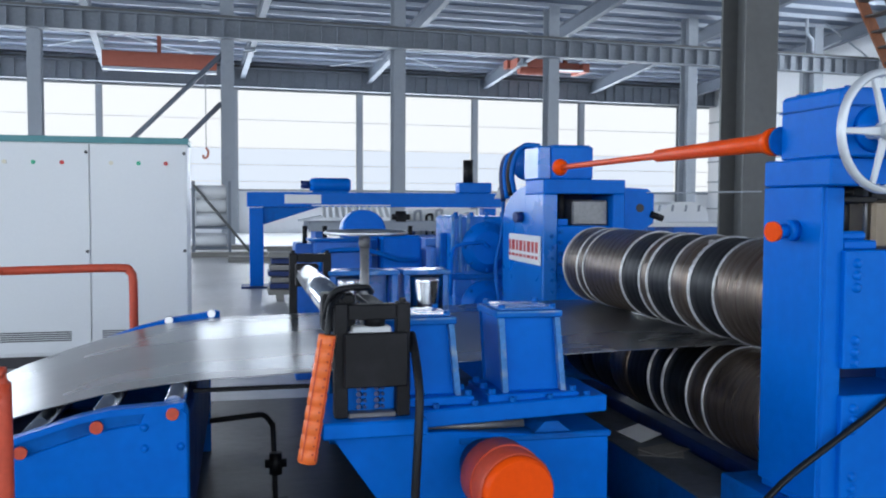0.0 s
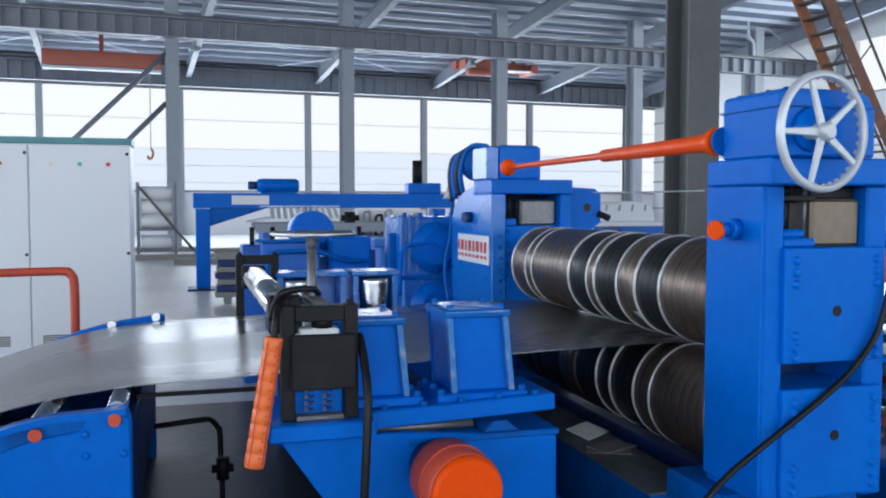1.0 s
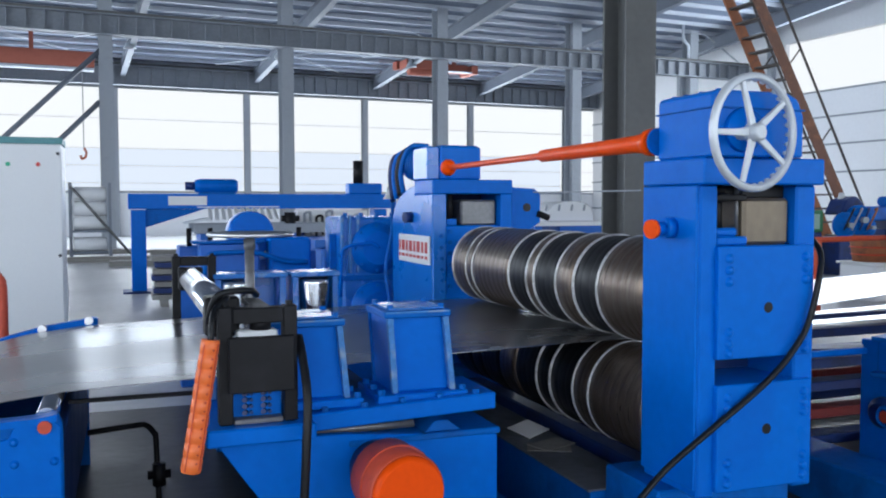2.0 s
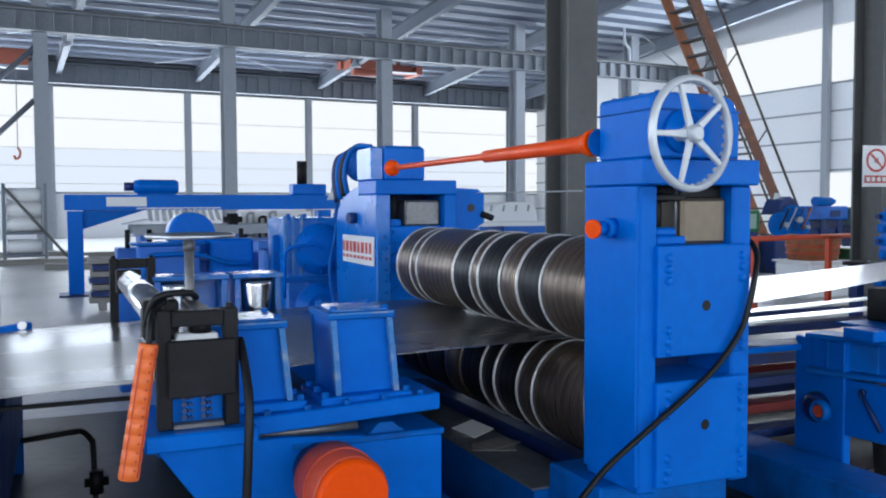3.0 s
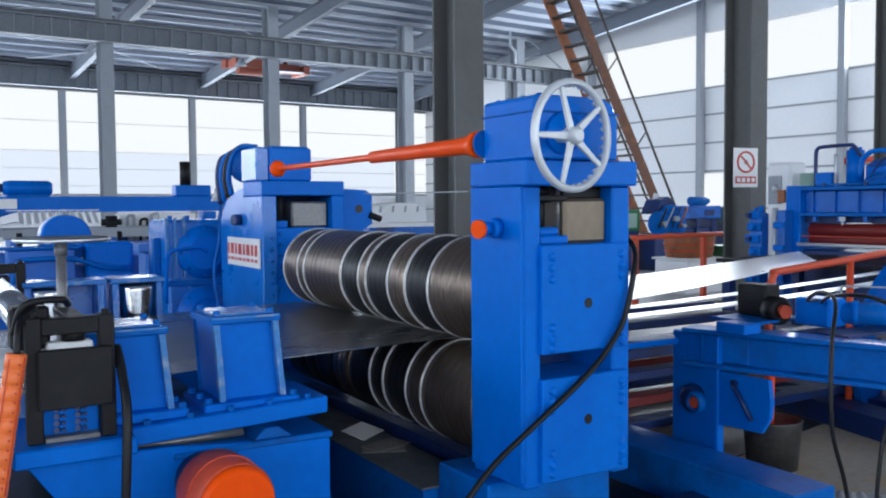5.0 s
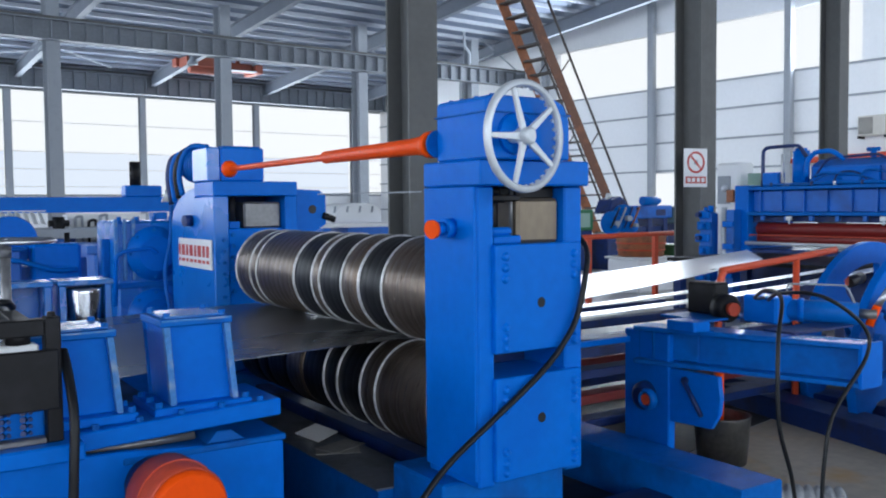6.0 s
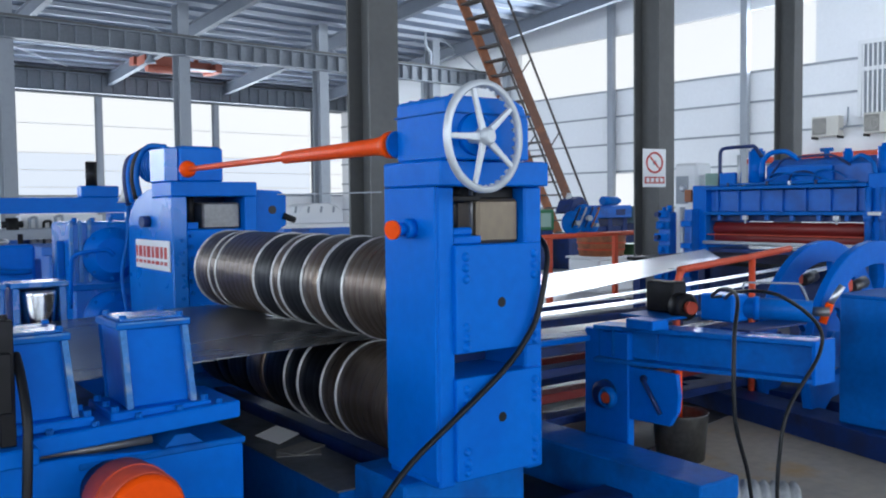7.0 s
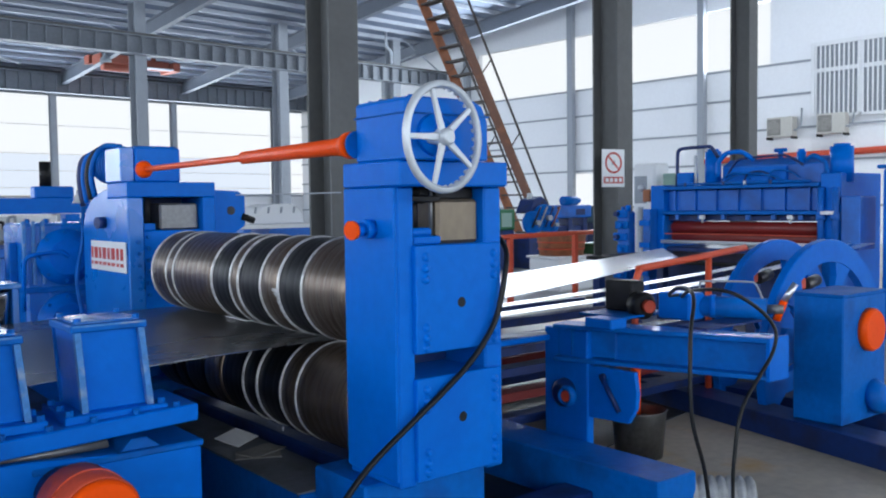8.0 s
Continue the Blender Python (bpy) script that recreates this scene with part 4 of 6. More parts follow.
def guide_table():
    tb = thing("guide_table", "blue welded side guide table in front of the slitting rolls", "machine table", (0.8, 3.1, 0))
    part("top_plate", plate([(0.6, 0.645), (1.29, 0.672), (1.29, 0.732), (0.6, 0.705)], "y", 2.93, 3.27, 0.005), BLUE, tb)
    part("bracket_plate", B((0.25, 0.599, 2.8, 3.27, 0.655, 0.71), bevel=0.006), BLUE, tb)
    part("front_apron", plate([(0.29, 0.635), (0.72, 0.625), (1.3, 0.575), (1.3, 0.1), (0.66, 0.1)], "y", 2.94, 2.98, 0.004), BLUE, tb)
    part("leg_box", B((0.66, 1.3, 2.99, 3.25, 0.0, 0.575), bevel=0.008), BLUE_OLD, tb)
    part("cross_plate", B((0.74, 1.31, 2.935, 3.3, 0.577, 0.6), bevel=0.005), BLUE_OLD, tb)
    part("grey_wedge", plate([(1.02, 0.601), (1.16, 0.601), (1.11, 0.64), (1.06, 0.64)], "y", 2.95, 3.2, 0.003), BLUE_OLD, tb)
    part("screw_shaft", C(((0.6, 3.02, 0.622), (1.0, 3.02, 0.622), 0.015), seg=12), DULL, tb)
    part("far_top_plate", B((0.25, 1.27, 5.06, 5.5, 0.655, 0.71), bevel=0.006), BLUE, tb)
    part("far_leg_box", B((0.5, 1.2, 5.1, 5.5, 0.0, 0.655), bevel=0.008), BLUE_OLD, tb)
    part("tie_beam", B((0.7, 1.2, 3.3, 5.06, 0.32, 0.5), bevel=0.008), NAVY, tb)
    part("bracket_panel", B((0.342, 0.5, 2.9, 2.912, 0.7105, 0.818), bevel=0.002), BLUE, tb)
    part("panel_sill", B((0.342, 0.5, 2.852, 2.899, 0.7105, 0.728), bevel=0.003), DULL, tb, "bare grey steel sill")
    for k in range(8):
        x, z = 0.385 + 0.06 * (k % 2), 0.74 + 0.021 * (k // 2)
        part("adjusting_bolt", C(((x, 2.899, z), (x - 0.008, 2.872, z + 0.004), 0.0085), ((x + 0.016, 2.899, z), (x + 0.016, 2.885, z), 0.006), seg=10), NAVY, tb)
    for k in range(5):
        hexbolt("bolt", (0.66 + k * 0.14, 2.955, 0.707 + k * 0.0055), (0, 0, 1), 0.013, 0.016, BLUE_OLD, tb)
    disc = part("end_housing", lathe([(0, 0), (0, 0.12), (0.008, 0.126), (0.2, 0.126), (0.21, 0.118), (0.21, 0)], (0.848, 2.61, 0.508), (-0.06, 1, 0), 48), RED, tb)
    part("housing_neck", C(((0.836, 2.819, 0.508), (0.83, 2.94, 0.508), 0.09), seg=32), NAVY, disc)
    part("housing_flange", C(((0.843, 2.7, 0.508), (0.842, 2.712, 0.508), 0.13), seg=48), RED, disc)
    part("end_cap", lathe([(0, 0), (0, 0.108), (0.02, 0.12), (0.035, 0.12), (0.035, 0)], (0.85, 2.578, 0.508), (-0.06, 1, 0), 48), ORANGE, disc, "bright orange round end cap")
    guide_block(0.885, 1.138, 3.0, 3.24, 0.711, 1.038)
    guide_block(0.47, 0.742, 3.0, 3.24, 0.711, 1.022)
    # vertical guide rolls beyond the sheet
    for x0, x1 in ((0.5, 0.9), (0.94, 1.21)):
        g = thing("edge_roller_stand", "blue yoke holding a chrome vertical edge roller", "roller stand", ((x0 + x1) / 2, 5.2, 0.711), "edge roller stands")
        part("side_plate", B((x0, x0 + 0.035, 5.08, 5.3, 0.711, 1.0)), BLUE_GLOSS, g)
        part("side_plate", B((x1 - 0.035, x1, 5.08, 5.3, 0.711, 1.0)), BLUE_GLOSS, g)
        part("top_plate", B((x0 - 0.01, x1 + 0.01, 5.07, 5.31, 1.001, 1.028)), BLUE_TOP, g)
        part("back_plate", B((x0 + 0.036, x1 - 0.036, 5.26, 5.29, 0.711, 1.0)), BLUE_GLOSS, g)
        xm = x1 - 0.13 if x1 > 1 else x0 + 0.12
        part("roller", lathe([(0, 0), (0, 0.072), (0.02, 0.076), (0.22, 0.096), (0.245, 0.096), (0.25, 0.088), (0.25, 0)], (xm, 5.14, 0.735), (0, 0, 1), 28), CHROME, g)
    black_frame(0.295, 0.548, 2.88, 0.712, 1.092, "black steel bracket holding the guide cylinder over the blue table")
    black_frame(0.27, 0.51, 5.12, 0.712, 1.134, "black steel bracket on the far side of the sheet", yoke=False)
    cy = thing("pneumatic_cylinder", "polished aluminium cylinder slung between the black brackets", "cylinder", (0.36, 3.8, 1.05))
    part("barrel", C(((0.325, 3.02, 1.06), (0.34, 4.66, 1.04), 0.0565), seg=28), CHROME, cy)
    part("end_block", B((0.262, 0.372, 2.915, 3.02, 0.99, 1.12), bevel=0.008), BLACK, cy)
    part("far_block", B((0.28, 0.4, 4.66, 4.73, 0.98, 1.1), bevel=0.008), BLACK, cy)
    part("rod", C(((0.34, 4.73, 1.04), (0.345, 5.1, 1.04), 0.02), seg=12), CHROME, cy)
    part("air_hose", tube([(0.27, 2.92, 1.04), (0.3, 2.88, 1.13), (0.4, 2.9, 1.14), (0.43, 2.95, 1.12)], 0.012, 8), RUBBER, cy)
    # hanging orange cable sleeve
    ct = thing("cable_sleeve", "bright orange ribbed cable sleeve hanging from the bracket", "cable sleeve", (0.24, 2.8, 1.0))
    a, b = Vector((0.268, 2.8, 1.0)), Vector((0.2, 2.79, 0.592))
    d = (b - a).normalized()
    prof = [(0, 0.0), (0, 0.028)]
    L = (b - a).length
    n = 9
    for k in range(n):
        h = L * (k + 0.5) / n
        w = 0.0275 + 0.003 * k / n
        prof += [(h - 0.019, w), (h - 0.0175, w + 0.0016), (h + 0.0175, w + 0.0016), (h + 0.019, w)]
    prof += [(L, 0.03), (L, 0.0)]
    part("sleeve", lathe(prof, a, d, 20), SLEEVE, ct)
    bm = bmesh.new()
    u = d.orthogonal().normalized()
    for k in range(14):
        p = a + d * (0.03 + 0.027 * k) + Vector((0.009, -0.026, 0))
        add_cyl(bm, p, p + Vector((0.0015, -0.0055, 0)), 0.0035, None, 8)
    for side in (-0.02, 0.022):
        add_cyl(bm, a + d * 0.01 + Vector((side, -0.023, 0)), b - d * 0.01 + Vector((side, -0.025, 0)), 0.0022, None, 6)
    part("slot", bm, RED, ct)
    part("cable", tube([a + Vector((0, 0, -0.005)), (0.275, 2.82, 1.06), (0.29, 2.86, 1.09), (0.33, 2.9, 1.12)], 0.01, 8), RUBBER, ct)
    # threaded spindle with a flat handwheel
    sp = thing("adjusting_spindle", "grey threaded spindle with a flat pale handwheel", "spindle", (0.47, 3.4, 0.9))
    part("spindle", C(((0.47, 3.4, 0.8), (0.47, 3.4, 1.3), 0.018), ((0.47, 3.4, 1.25), (0.47, 3.4, 1.29), 0.022), seg=16), DULL, sp)
    R = 0.155
    part("rim", lathe([(-0.009, R), (0, R + 0.011), (0.009, R), (0, R - 0.011), (-0.009, R)], (0.475, 3.4, 1.307), (0, 0, 1), 40), ALU, sp)
    for k in range(3):
        q = radians(20 + 120 * k)
        part("spoke", C(((0.475, 3.4, 1.305), (0.475 + R * math.cos(q), 3.4 + R * math.sin(q), 1.307), 0.009), seg=8), ALU, sp)
    part("support", B((0.44, 0.5, 3.05, 3.43, 1.044, 1.066), bevel=0.003), BLACK, sp)
    hs = part("hydraulic_hose", tube([(0.56, 2.9, 0.98), (0.562, 2.84, 0.92), (0.563, 2.77, 0.8), (0.552, 2.74, 0.64), (0.542, 2.74, 0.4), (0.55, 2.76, 0.05)], 0.0145, 10), RUBBER)
    tagged(hs, "thick black hydraulic hose hanging down the table", "hose")


guide_table()

hose = part("power_cable", tube([(2.38, 2.56, 1.3), (2.365, 2.49, 1.24), (2.326, 2.455, 1.15), (2.282, 2.455, 0.995), (2.215, 2.455, 0.9), (2.125, 2.455, 0.816), (2.0, 2.455, 0.73), (1.876, 2.455, 0.652), (1.649, 2.45, 0.5), (1.45, 2.42, 0.29), (1.33, 2.38, 0.02)], 0.011, 10), RUBBER)
tagged(hose, "thick black power cable looping across the stand", "cable")
wire = part("thin_wire", tube([(1.84, 2.84, 1.47), (1.9, 3.6, 1.475), (2.6, 5.2, 1.5), (4.8, 7.8, 1.55)], 0.003, 6), GIRT)
tagged(wire, "thin grey wire strung to the column", "wire")


# ---------------------------------------------------------------- entry roller table, pipes and cabinet
def entry_table():
    tb = thing("entry_roller_table", "blue curved entry roller table under the sheet", "roller table", (-0.8, 4.1, 0))
    top = [(-1.9, 0.1), (-1.5, 0.33), (-1.2, 0.475), (-0.9, 0.595), (-0.72, 0.665), (-0.52, 0.725), (-0.42, 0.745), (-0.25, 0.752), (-0.19, 0.76), (-0.175, 0.72)]
    for y0, y1 in ((3.02, 3.06), (5.1, 5.14)):
        part("side_plate", plate([(-1.9, 0.0)] + top + [(-0.175, 0.0)], "y", y0, y1, 0.004), BLUE_OLD, tb)
        if y0 > 5:
            part("far_lip", plate([(-0.9, 0.61), (-0.562, 0.73), (-0.395, 0.772), (-0.21, 0.8), (-0.15, 0.812), (-0.12, 0.805), (-0.12, 0.7), (-0.9, 0.5)], "y", y0 + 0.001, y1 + 0.02, 0.004), BLUE, tb)
            for x, z in ((-0.395, 0.765), (-0.165, 0.798)):
                part("roller_end", C(((x, y0 - 0.04, z), (x, y0 - 0.001, z), 0.022), seg=16), ALU, tb)
        part("flange", plate([(x, z - 0.022) for x, z in top[:-1]] + [(x, z) for x, z in reversed(top[:-1])], "y", y0 - 0.03, y0 - 0.001, 0), BLUE, tb)
    low = [(-1.9, 0.035), (-1.5, 0.265), (-1.2, 0.41), (-0.9, 0.53), (-0.692, 0.6), (-0.46, 0.672), (-0.33, 0.69), (-0.318, 0.722), (-0.3, 0.733), (-0.2, 0.736), (-0.18, 0.72)]
    part("front_plate", plate([(-1.9, 0.0)] + low + [(-0.176, 0.0)], "y", 3.004, 3.019, 0.003), BLUE, tb)
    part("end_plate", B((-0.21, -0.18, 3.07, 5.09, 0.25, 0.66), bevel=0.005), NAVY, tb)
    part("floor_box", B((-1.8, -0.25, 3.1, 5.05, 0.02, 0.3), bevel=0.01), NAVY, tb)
    for x, z in ((-0.225, 0.735), (-0.462, 0.702), (-0.692, 0.632), (-1.0, 0.55), (-1.3, 0.42)):
        r = part("roller", C(((x, 3.065, z), (x, 5.095, z), 0.034), seg=20), CHROME, tb)
        part("end_cap", C(((x, 2.985, z - 0.012), (x, 2.998, z - 0.012), 0.021), seg=14), RED, r, "red roller cap")
    for x, z in ((-0.315, 0.61), (-0.315, 0.68), (-0.2, 0.61), (-0.8, 0.42)):
        domebolt("bolt", (x, 3.004, z), 0.011, BLUE, tb)
    pipe = part("guard_rail", bent([(-2.6, 5.7, 0.99), (-1.4, 5.7, 1.007), (-0.652, 5.7, 1.02), (-0.652, 5.7, 0.5), (-0.652, 5.7, 0.0)], 0.026, 12), RED)
    tagged(pipe, "red tubular guard rail beside the cabinet", "rail")
    pipe = part("guard_rail", bent([(-0.66, 2.7, 0.0), (-0.665, 2.7, 0.86), (-0.68, 2.7, 0.93), (-1.3, 2.75, 0.93), (-1.9, 2.75, 0.93)], 0.022, 12), RED)
    tagged(pipe, "red tubular guard rail at the entry table", "rail")
    sp = thing("floor_valve", "black pipe valve standing on the oily floor", "valve", (0.05, 3.9, 0))
    part("riser", bent([(-0.15, 4.2, 0.4), (0.1, 4.2, 0.42), (0.14, 4.15, 0.38), (0.15, 4.1, 0.0)], 0.013, 10), BLACK, sp)
    part("body", C(((0.15, 4.1, 0.16), (0.15, 4.1, 0.26), 0.03), ((0.1, 4.1, 0.21), (0.2, 4.1, 0.21), 0.02), seg=14), BLACK, sp)
    part("foot", B((0.09, 0.21, 4.04, 4.16, 0.007, 0.03)), BLACK, sp)
    part("support_bar", B((-0.178, 0.26, 3.36, 3.385, 0.712, 0.726), bevel=0.002), BLACK, tb)


entry_table()


def cabinet():
    c = thing("control_cabinet", "pale grey two-door electrical control cabinet, doors shut", "cabinet", (-1.3, 8.25, 0))
    part("body", B((-2.07, -0.455, 8.02, 8.5, 0.1, 1.93), bevel=0.006), GREY, c)
    part("plinth", B((-2.05, -0.475, 8.04, 8.48, 0.0, 0.1), bevel=0.004), SEAM, c)
    part("crown", B((-2.08, -0.445, 8.01, 8.51, 1.931, 1.985), bevel=0.004), TEAL, c)
    for x0, x1 in ((-2.065, -1.262), (-1.252, -0.46)):
        d = part("door", B((x0, x1, 7.995, 8.016, 0.13, 1.92), bevel=0.004), GREY, c)
        for k in range(5):
            part("vent_slot", B((x0 + 0.08, x1 - 0.16, 7.99, 7.994, 0.235 + 0.018 * k, 0.244 + 0.018 * k), bevel=0), SEAM, d)
        for k, mat in enumerate((LAMP_W, LAMP_G, LAMP_R)):
            x = x0 + 0.12 + k * 0.225 + (0.02 if x0 < -2 else 0.05)
            part("indicator", C(((x, 7.994, 1.76), (x, 7.982, 1.76), 0.018), seg=14), mat, d)
        for z in (1.85, 1.0):
            part("lock", C(((x1 - 0.02, 7.994, z), (x1 - 0.02, 7.985, z), 0.014), seg=12), SEAM, d)


cabinet()


# ---------------------------------------------------------------- behind the line
def gear_reducer():
    g = thing("gear_reducer", "blue cast gear reducer with round bearing covers", "gearbox", (1.75, 6.55, 0))
    part("case", B((1.53, 1.98, 6.3, 6.9, 0.3, 1.33), bevel=0.02), BLUE_GLOSS, g)
    # Pale rib colour paints the highlights at the case's top left edge.
    for k in range(3):
        part("rib", B((1.512 + 0.06 * k, 1.534 + 0.06 * k, 6.27, 6.299, 0.92, 1.345), bevel=0.004), WORN_LIT, g)
    part("oil_pipe", bent([(1.5, 6.24, 0.75), (1.5, 6.2, 1.12), (1.74, 6.2, 1.14), (1.78, 6.2, 1.1)], 0.014, 8), BLUE, g)
    part("flange", B((1.51, 2.0, 6.28, 6.92, 0.86, 0.9), bevel=0.005), BLUE_OLD, g)
    part("base", B((1.4, 2.0, 6.2, 7.0, 0.0, 0.3), bevel=0.01), BLUE_OLD, g)
    for z in (1.1, 0.66):
        cv = part("bearing_cover", lathe([(0, 0), (0, 0.19), (0.03, 0.19), (0.05, 0.14), (0.1, 0.12), (0.1, 0)], (1.78, 6.3, z), (0, -1, 0), 32), BLUE, g)
        for k in range(8):
            a = math.pi / 4 * k
            hexbolt("bolt", (1.78 + 0.165 * math.cos(a), 6.27, z + 0.165 * math.sin(a)), (0, -1, 0), 0.014, 0.014, BLUE_OLD, cv)
    for k in range(4):
        hexbolt("bolt", (1.56 + k * 0.12, 6.34, 1.33), (0, 0, 1), 0.018, 0.03, BLUE_OLD, g)
    part("rib", B((1.48, 1.53, 6.5, 6.56, 0.3, 1.2), bevel=0.004), BLUE_OLD, g)
    g2 = thing("drive_motor", "blue electric drive motor with cooling fins", "motor", (1.2, 7.2, 0))
    part("body", lathe([(0, 0), (0, 0.2), (0.06, 0.22), (0.5, 0.22), (0.56, 0.18), (0.56, 0)], (0.95, 7.2, 0.62), (1, 0.1, 0), 28), BLUE_FAR, g2)
    part("stand", B((0.9, 1.4, 7.0, 7.4, 0.0, 0.42), bevel=0.01), BLUE_OLD, g2)
    part("junction_box", B((1.1, 1.3, 7.0, 7.2, 0.8, 0.95), bevel=0.01), BLUE_FAR, g2)


def drum_unit():
    g = thing("drum_unit", "blue half-covered drum unit on a welded stand", "machine", (0.97, 7.2, 0))
    part("drum", lathe([(0, 0), (0, 0.165), (0.01, 0.175), (0.29, 0.175), (0.3, 0.165), (0.3, 0)], (0.97, 7.0, 1.195), (0, 1, 0), 36), BLUE, g)
    part("stand", B((0.72, 1.25, 7.0, 7.4, 0.0, 1.0), bevel=0.01), BLUE_FAR, g)
    part("side_box", B((0.42, 0.71, 7.05, 7.4, 0.0, 1.1), bevel=0.01), BLUE_FAR, g)
    part("side_box", B((1.26, 1.5, 7.1, 7.5, 0.0, 1.05), bevel=0.01), BLUE_FAR, g)
    part("ledge", B((0.55, 0.99, 6.75, 6.98, 0.85, 1.13), bevel=0.01), BLUE_FAR, g)
    part("ledge", B((1.07, 1.4, 6.8, 6.98, 0.8, 1.17), bevel=0.02), BLUE, g)
    part("ledge_plate", B((0.5, 1.02, 6.72, 6.99, 1.131, 1.15), bevel=0.004), BLUE_OLD, g)
    part("feed_pipe", bent([(0.58, 6.7, 0.9), (0.6, 6.7, 1.06), (0.95, 6.7, 1.07), (1.2, 6.72, 0.98), (1.36, 6.76, 0.98)], 0.018, 8), BLUE_OLD, g)
    for x in (0.5, 0.66, 1.36):
        part("pipe", C(((x, 7.1, 1.1), (x, 7.1, 1.24), 0.02), seg=10), BLACK, g)


def gantry():
    g = thing("gantry_frame", "blue portal frame of a far uncoiler across the bay", "gantry", (2.3, 15.2, 0))
    part("leg", B((0.14, 0.37, 15.0, 15.3, 0.03, 1.35), bevel=0.01), BLUE, g)
    part("leg", B((4.2, 4.43, 15.0, 15.3, 0.03, 1.35), bevel=0.01), BLUE, g)
    part("foot", B((0.0, 0.5, 14.85, 15.45, 0.0, 0.03)), NAVY, g)
    part("foot", B((4.07, 4.56, 14.85, 15.45, 0.0, 0.03)), NAVY, g)
    part("crossbar", B((0.1, 4.6, 14.98, 15.32, 1.36, 1.61), bevel=0.01), BLUE, g)
    part("label_plate", B((0.72, 1.33, 14.97, 14.979, 1.42, 1.57), bevel=0), WHITE, g)
    part("haunch", plate([(0.371, 1.358), (0.371, 1.06), (1.3, 1.358)], "y", 15.05, 15.25, 0.004), BLUE_OLD, g)
    m = part("hoist_motor", lathe([(0, 0), (0, 0.1), (0.1, 0.12), (0.65, 0.12), (0.7, 0.09), (0.7, 0)], (1.15, 15.15, 1.74), (1, 0, 0), 24), BLUE, g)
    part("fan_cover", C(((1.0, 15.15, 1.74), (1.15, 15.15, 1.74), 0.07), seg=16), NAVY, m)
    part("mount", B((1.2, 1.8, 15.0, 15.3, 1.611, 1.64)), BLUE_OLD, g)
    part("end_box", B((3.75, 4.35, 15.0, 15.3, 1.611, 1.8), bevel=0.02), BLUE, g)
    part("stack_pipe", C(((3.95, 15.15, 1.8), (3.95, 15.15, 2.2), 0.09), seg=16), BLACK, g)
    # rack of pale slats under the portal
    r = thing("slatted_conveyor", "pale slatted conveyor under the far portal frame", "conveyor", (2.4, 13.8, 0))
    part("frame", B((1.0, 3.9, 13.3, 13.38, 1.0, 1.14), bevel=0.005), GIRT, r)
    part("frame", B((1.0, 3.9, 14.4, 14.48, 1.0, 1.14), bevel=0.005), GIRT, r)
    for k in range(11):
        x = 1.2 + k * 0.098
        m = Matrix.Translation((x, 13.3, 1.2)) @ pose(0, 0, 0, 15, 16, 0)
        part("slat", B((0, 0.06, 0, 0.66, 0, 0.02), bevel=0, m=m), WHITE, r)
    part("slat_rail", B((1.1, 2.35, 13.94, 13.99, 1.385, 1.4), bevel=0), WHITE, r)
    w = thing("white_cabinet", "low white cabinet behind dark pipework under the portal", "cabinet", (3.3, 14.1, 0))
    part("body", B((2.75, 3.95, 14.55, 14.9, 0.0, 1.33), bevel=0.01), WHITE, w)
    part("plinth", B((2.8, 3.9, 14.5, 14.549, 0.0, 0.9), bevel=0.005), NAVY, w)
    for k, (x, h) in enumerate(((2.85, 0.34), (3.05, 0.28), (3.22, 0.36), (3.4, 0.22), (3.7, 0.3))):
        part("pipe_loop", bent([(x, 14.46, 0.9), (x, 14.46, 0.95 + h), (x + 0.1, 14.46, 0.97 + h), (x + 0.11, 14.46, 0.92)], 0.022, 8), BLACK if k % 2 else GIRT, w)
    part("pump", C(((2.6, 14.4, 1.0), (2.6, 14.4, 1.3), 0.09), ((2.45, 14.4, 1.2), (2.75, 14.4, 1.2), 0.05), seg=14), BLACK, w)
    part("pump_base", B((2.4, 2.8, 14.2, 14.6, 0.0, 1.0), bevel=0.01), NAVY, w)
    part("apron", plate([(0.86, 1.17), (1.2, 1.24), (1.2, 1.2), (0.86, 1.15)], "y", 13.2, 13.7, 0.003), SILVER, r)
    for x in (1.1, 2.4, 3.7):
        part("leg", B((x, x + 0.12, 13.4, 14.3, 0.0, 1.0), bevel=0.005), BLUE_FAR, r)
    b = thing("low_machine", "low dark blue machine body in the back bay", "machine", (3.2, 11.0, 0))
    part("body", B((2.3, 3.9, 10.6, 11.6, 0.0, 0.9), bevel=0.02), BLUE_FAR, b)
    part("top", B((2.2, 4.0, 10.5, 11.7, 0.9, 1.0), bevel=0.01), BLUE_FAR, b)
    part("box", B((2.5, 2.9, 10.7, 11.2, 1.001, 1.25), bevel=0.01), BLUE_FAR, b)
    part("box", B((3.2, 3.7, 10.7, 11.3, 1.001, 1.2), bevel=0.01), NAVY, b)
    s = thing("sheet_stack", "dark stack of steel plates on timber bearers", "stack", (0.7, 13.2, 0))
    for k in range(7):
        part("plate", B((0.38 + 0.02 * (k % 3), 1.5, 12.8, 13.3 - 0.03 * (k % 2), 0.1 + k * 0.09, 0.17 + k * 0.09), bevel=0), NAVY if k % 2 else LUMBER, s)
    part("bearer", B((0.5, 0.6, 12.8, 13.3, 0.0, 0.1), bevel=0), LUMBER, s)
    part("bearer", B((1.2, 1.3, 12.8, 13.3, 0.0, 0.1), bevel=0), LUMBER, s)
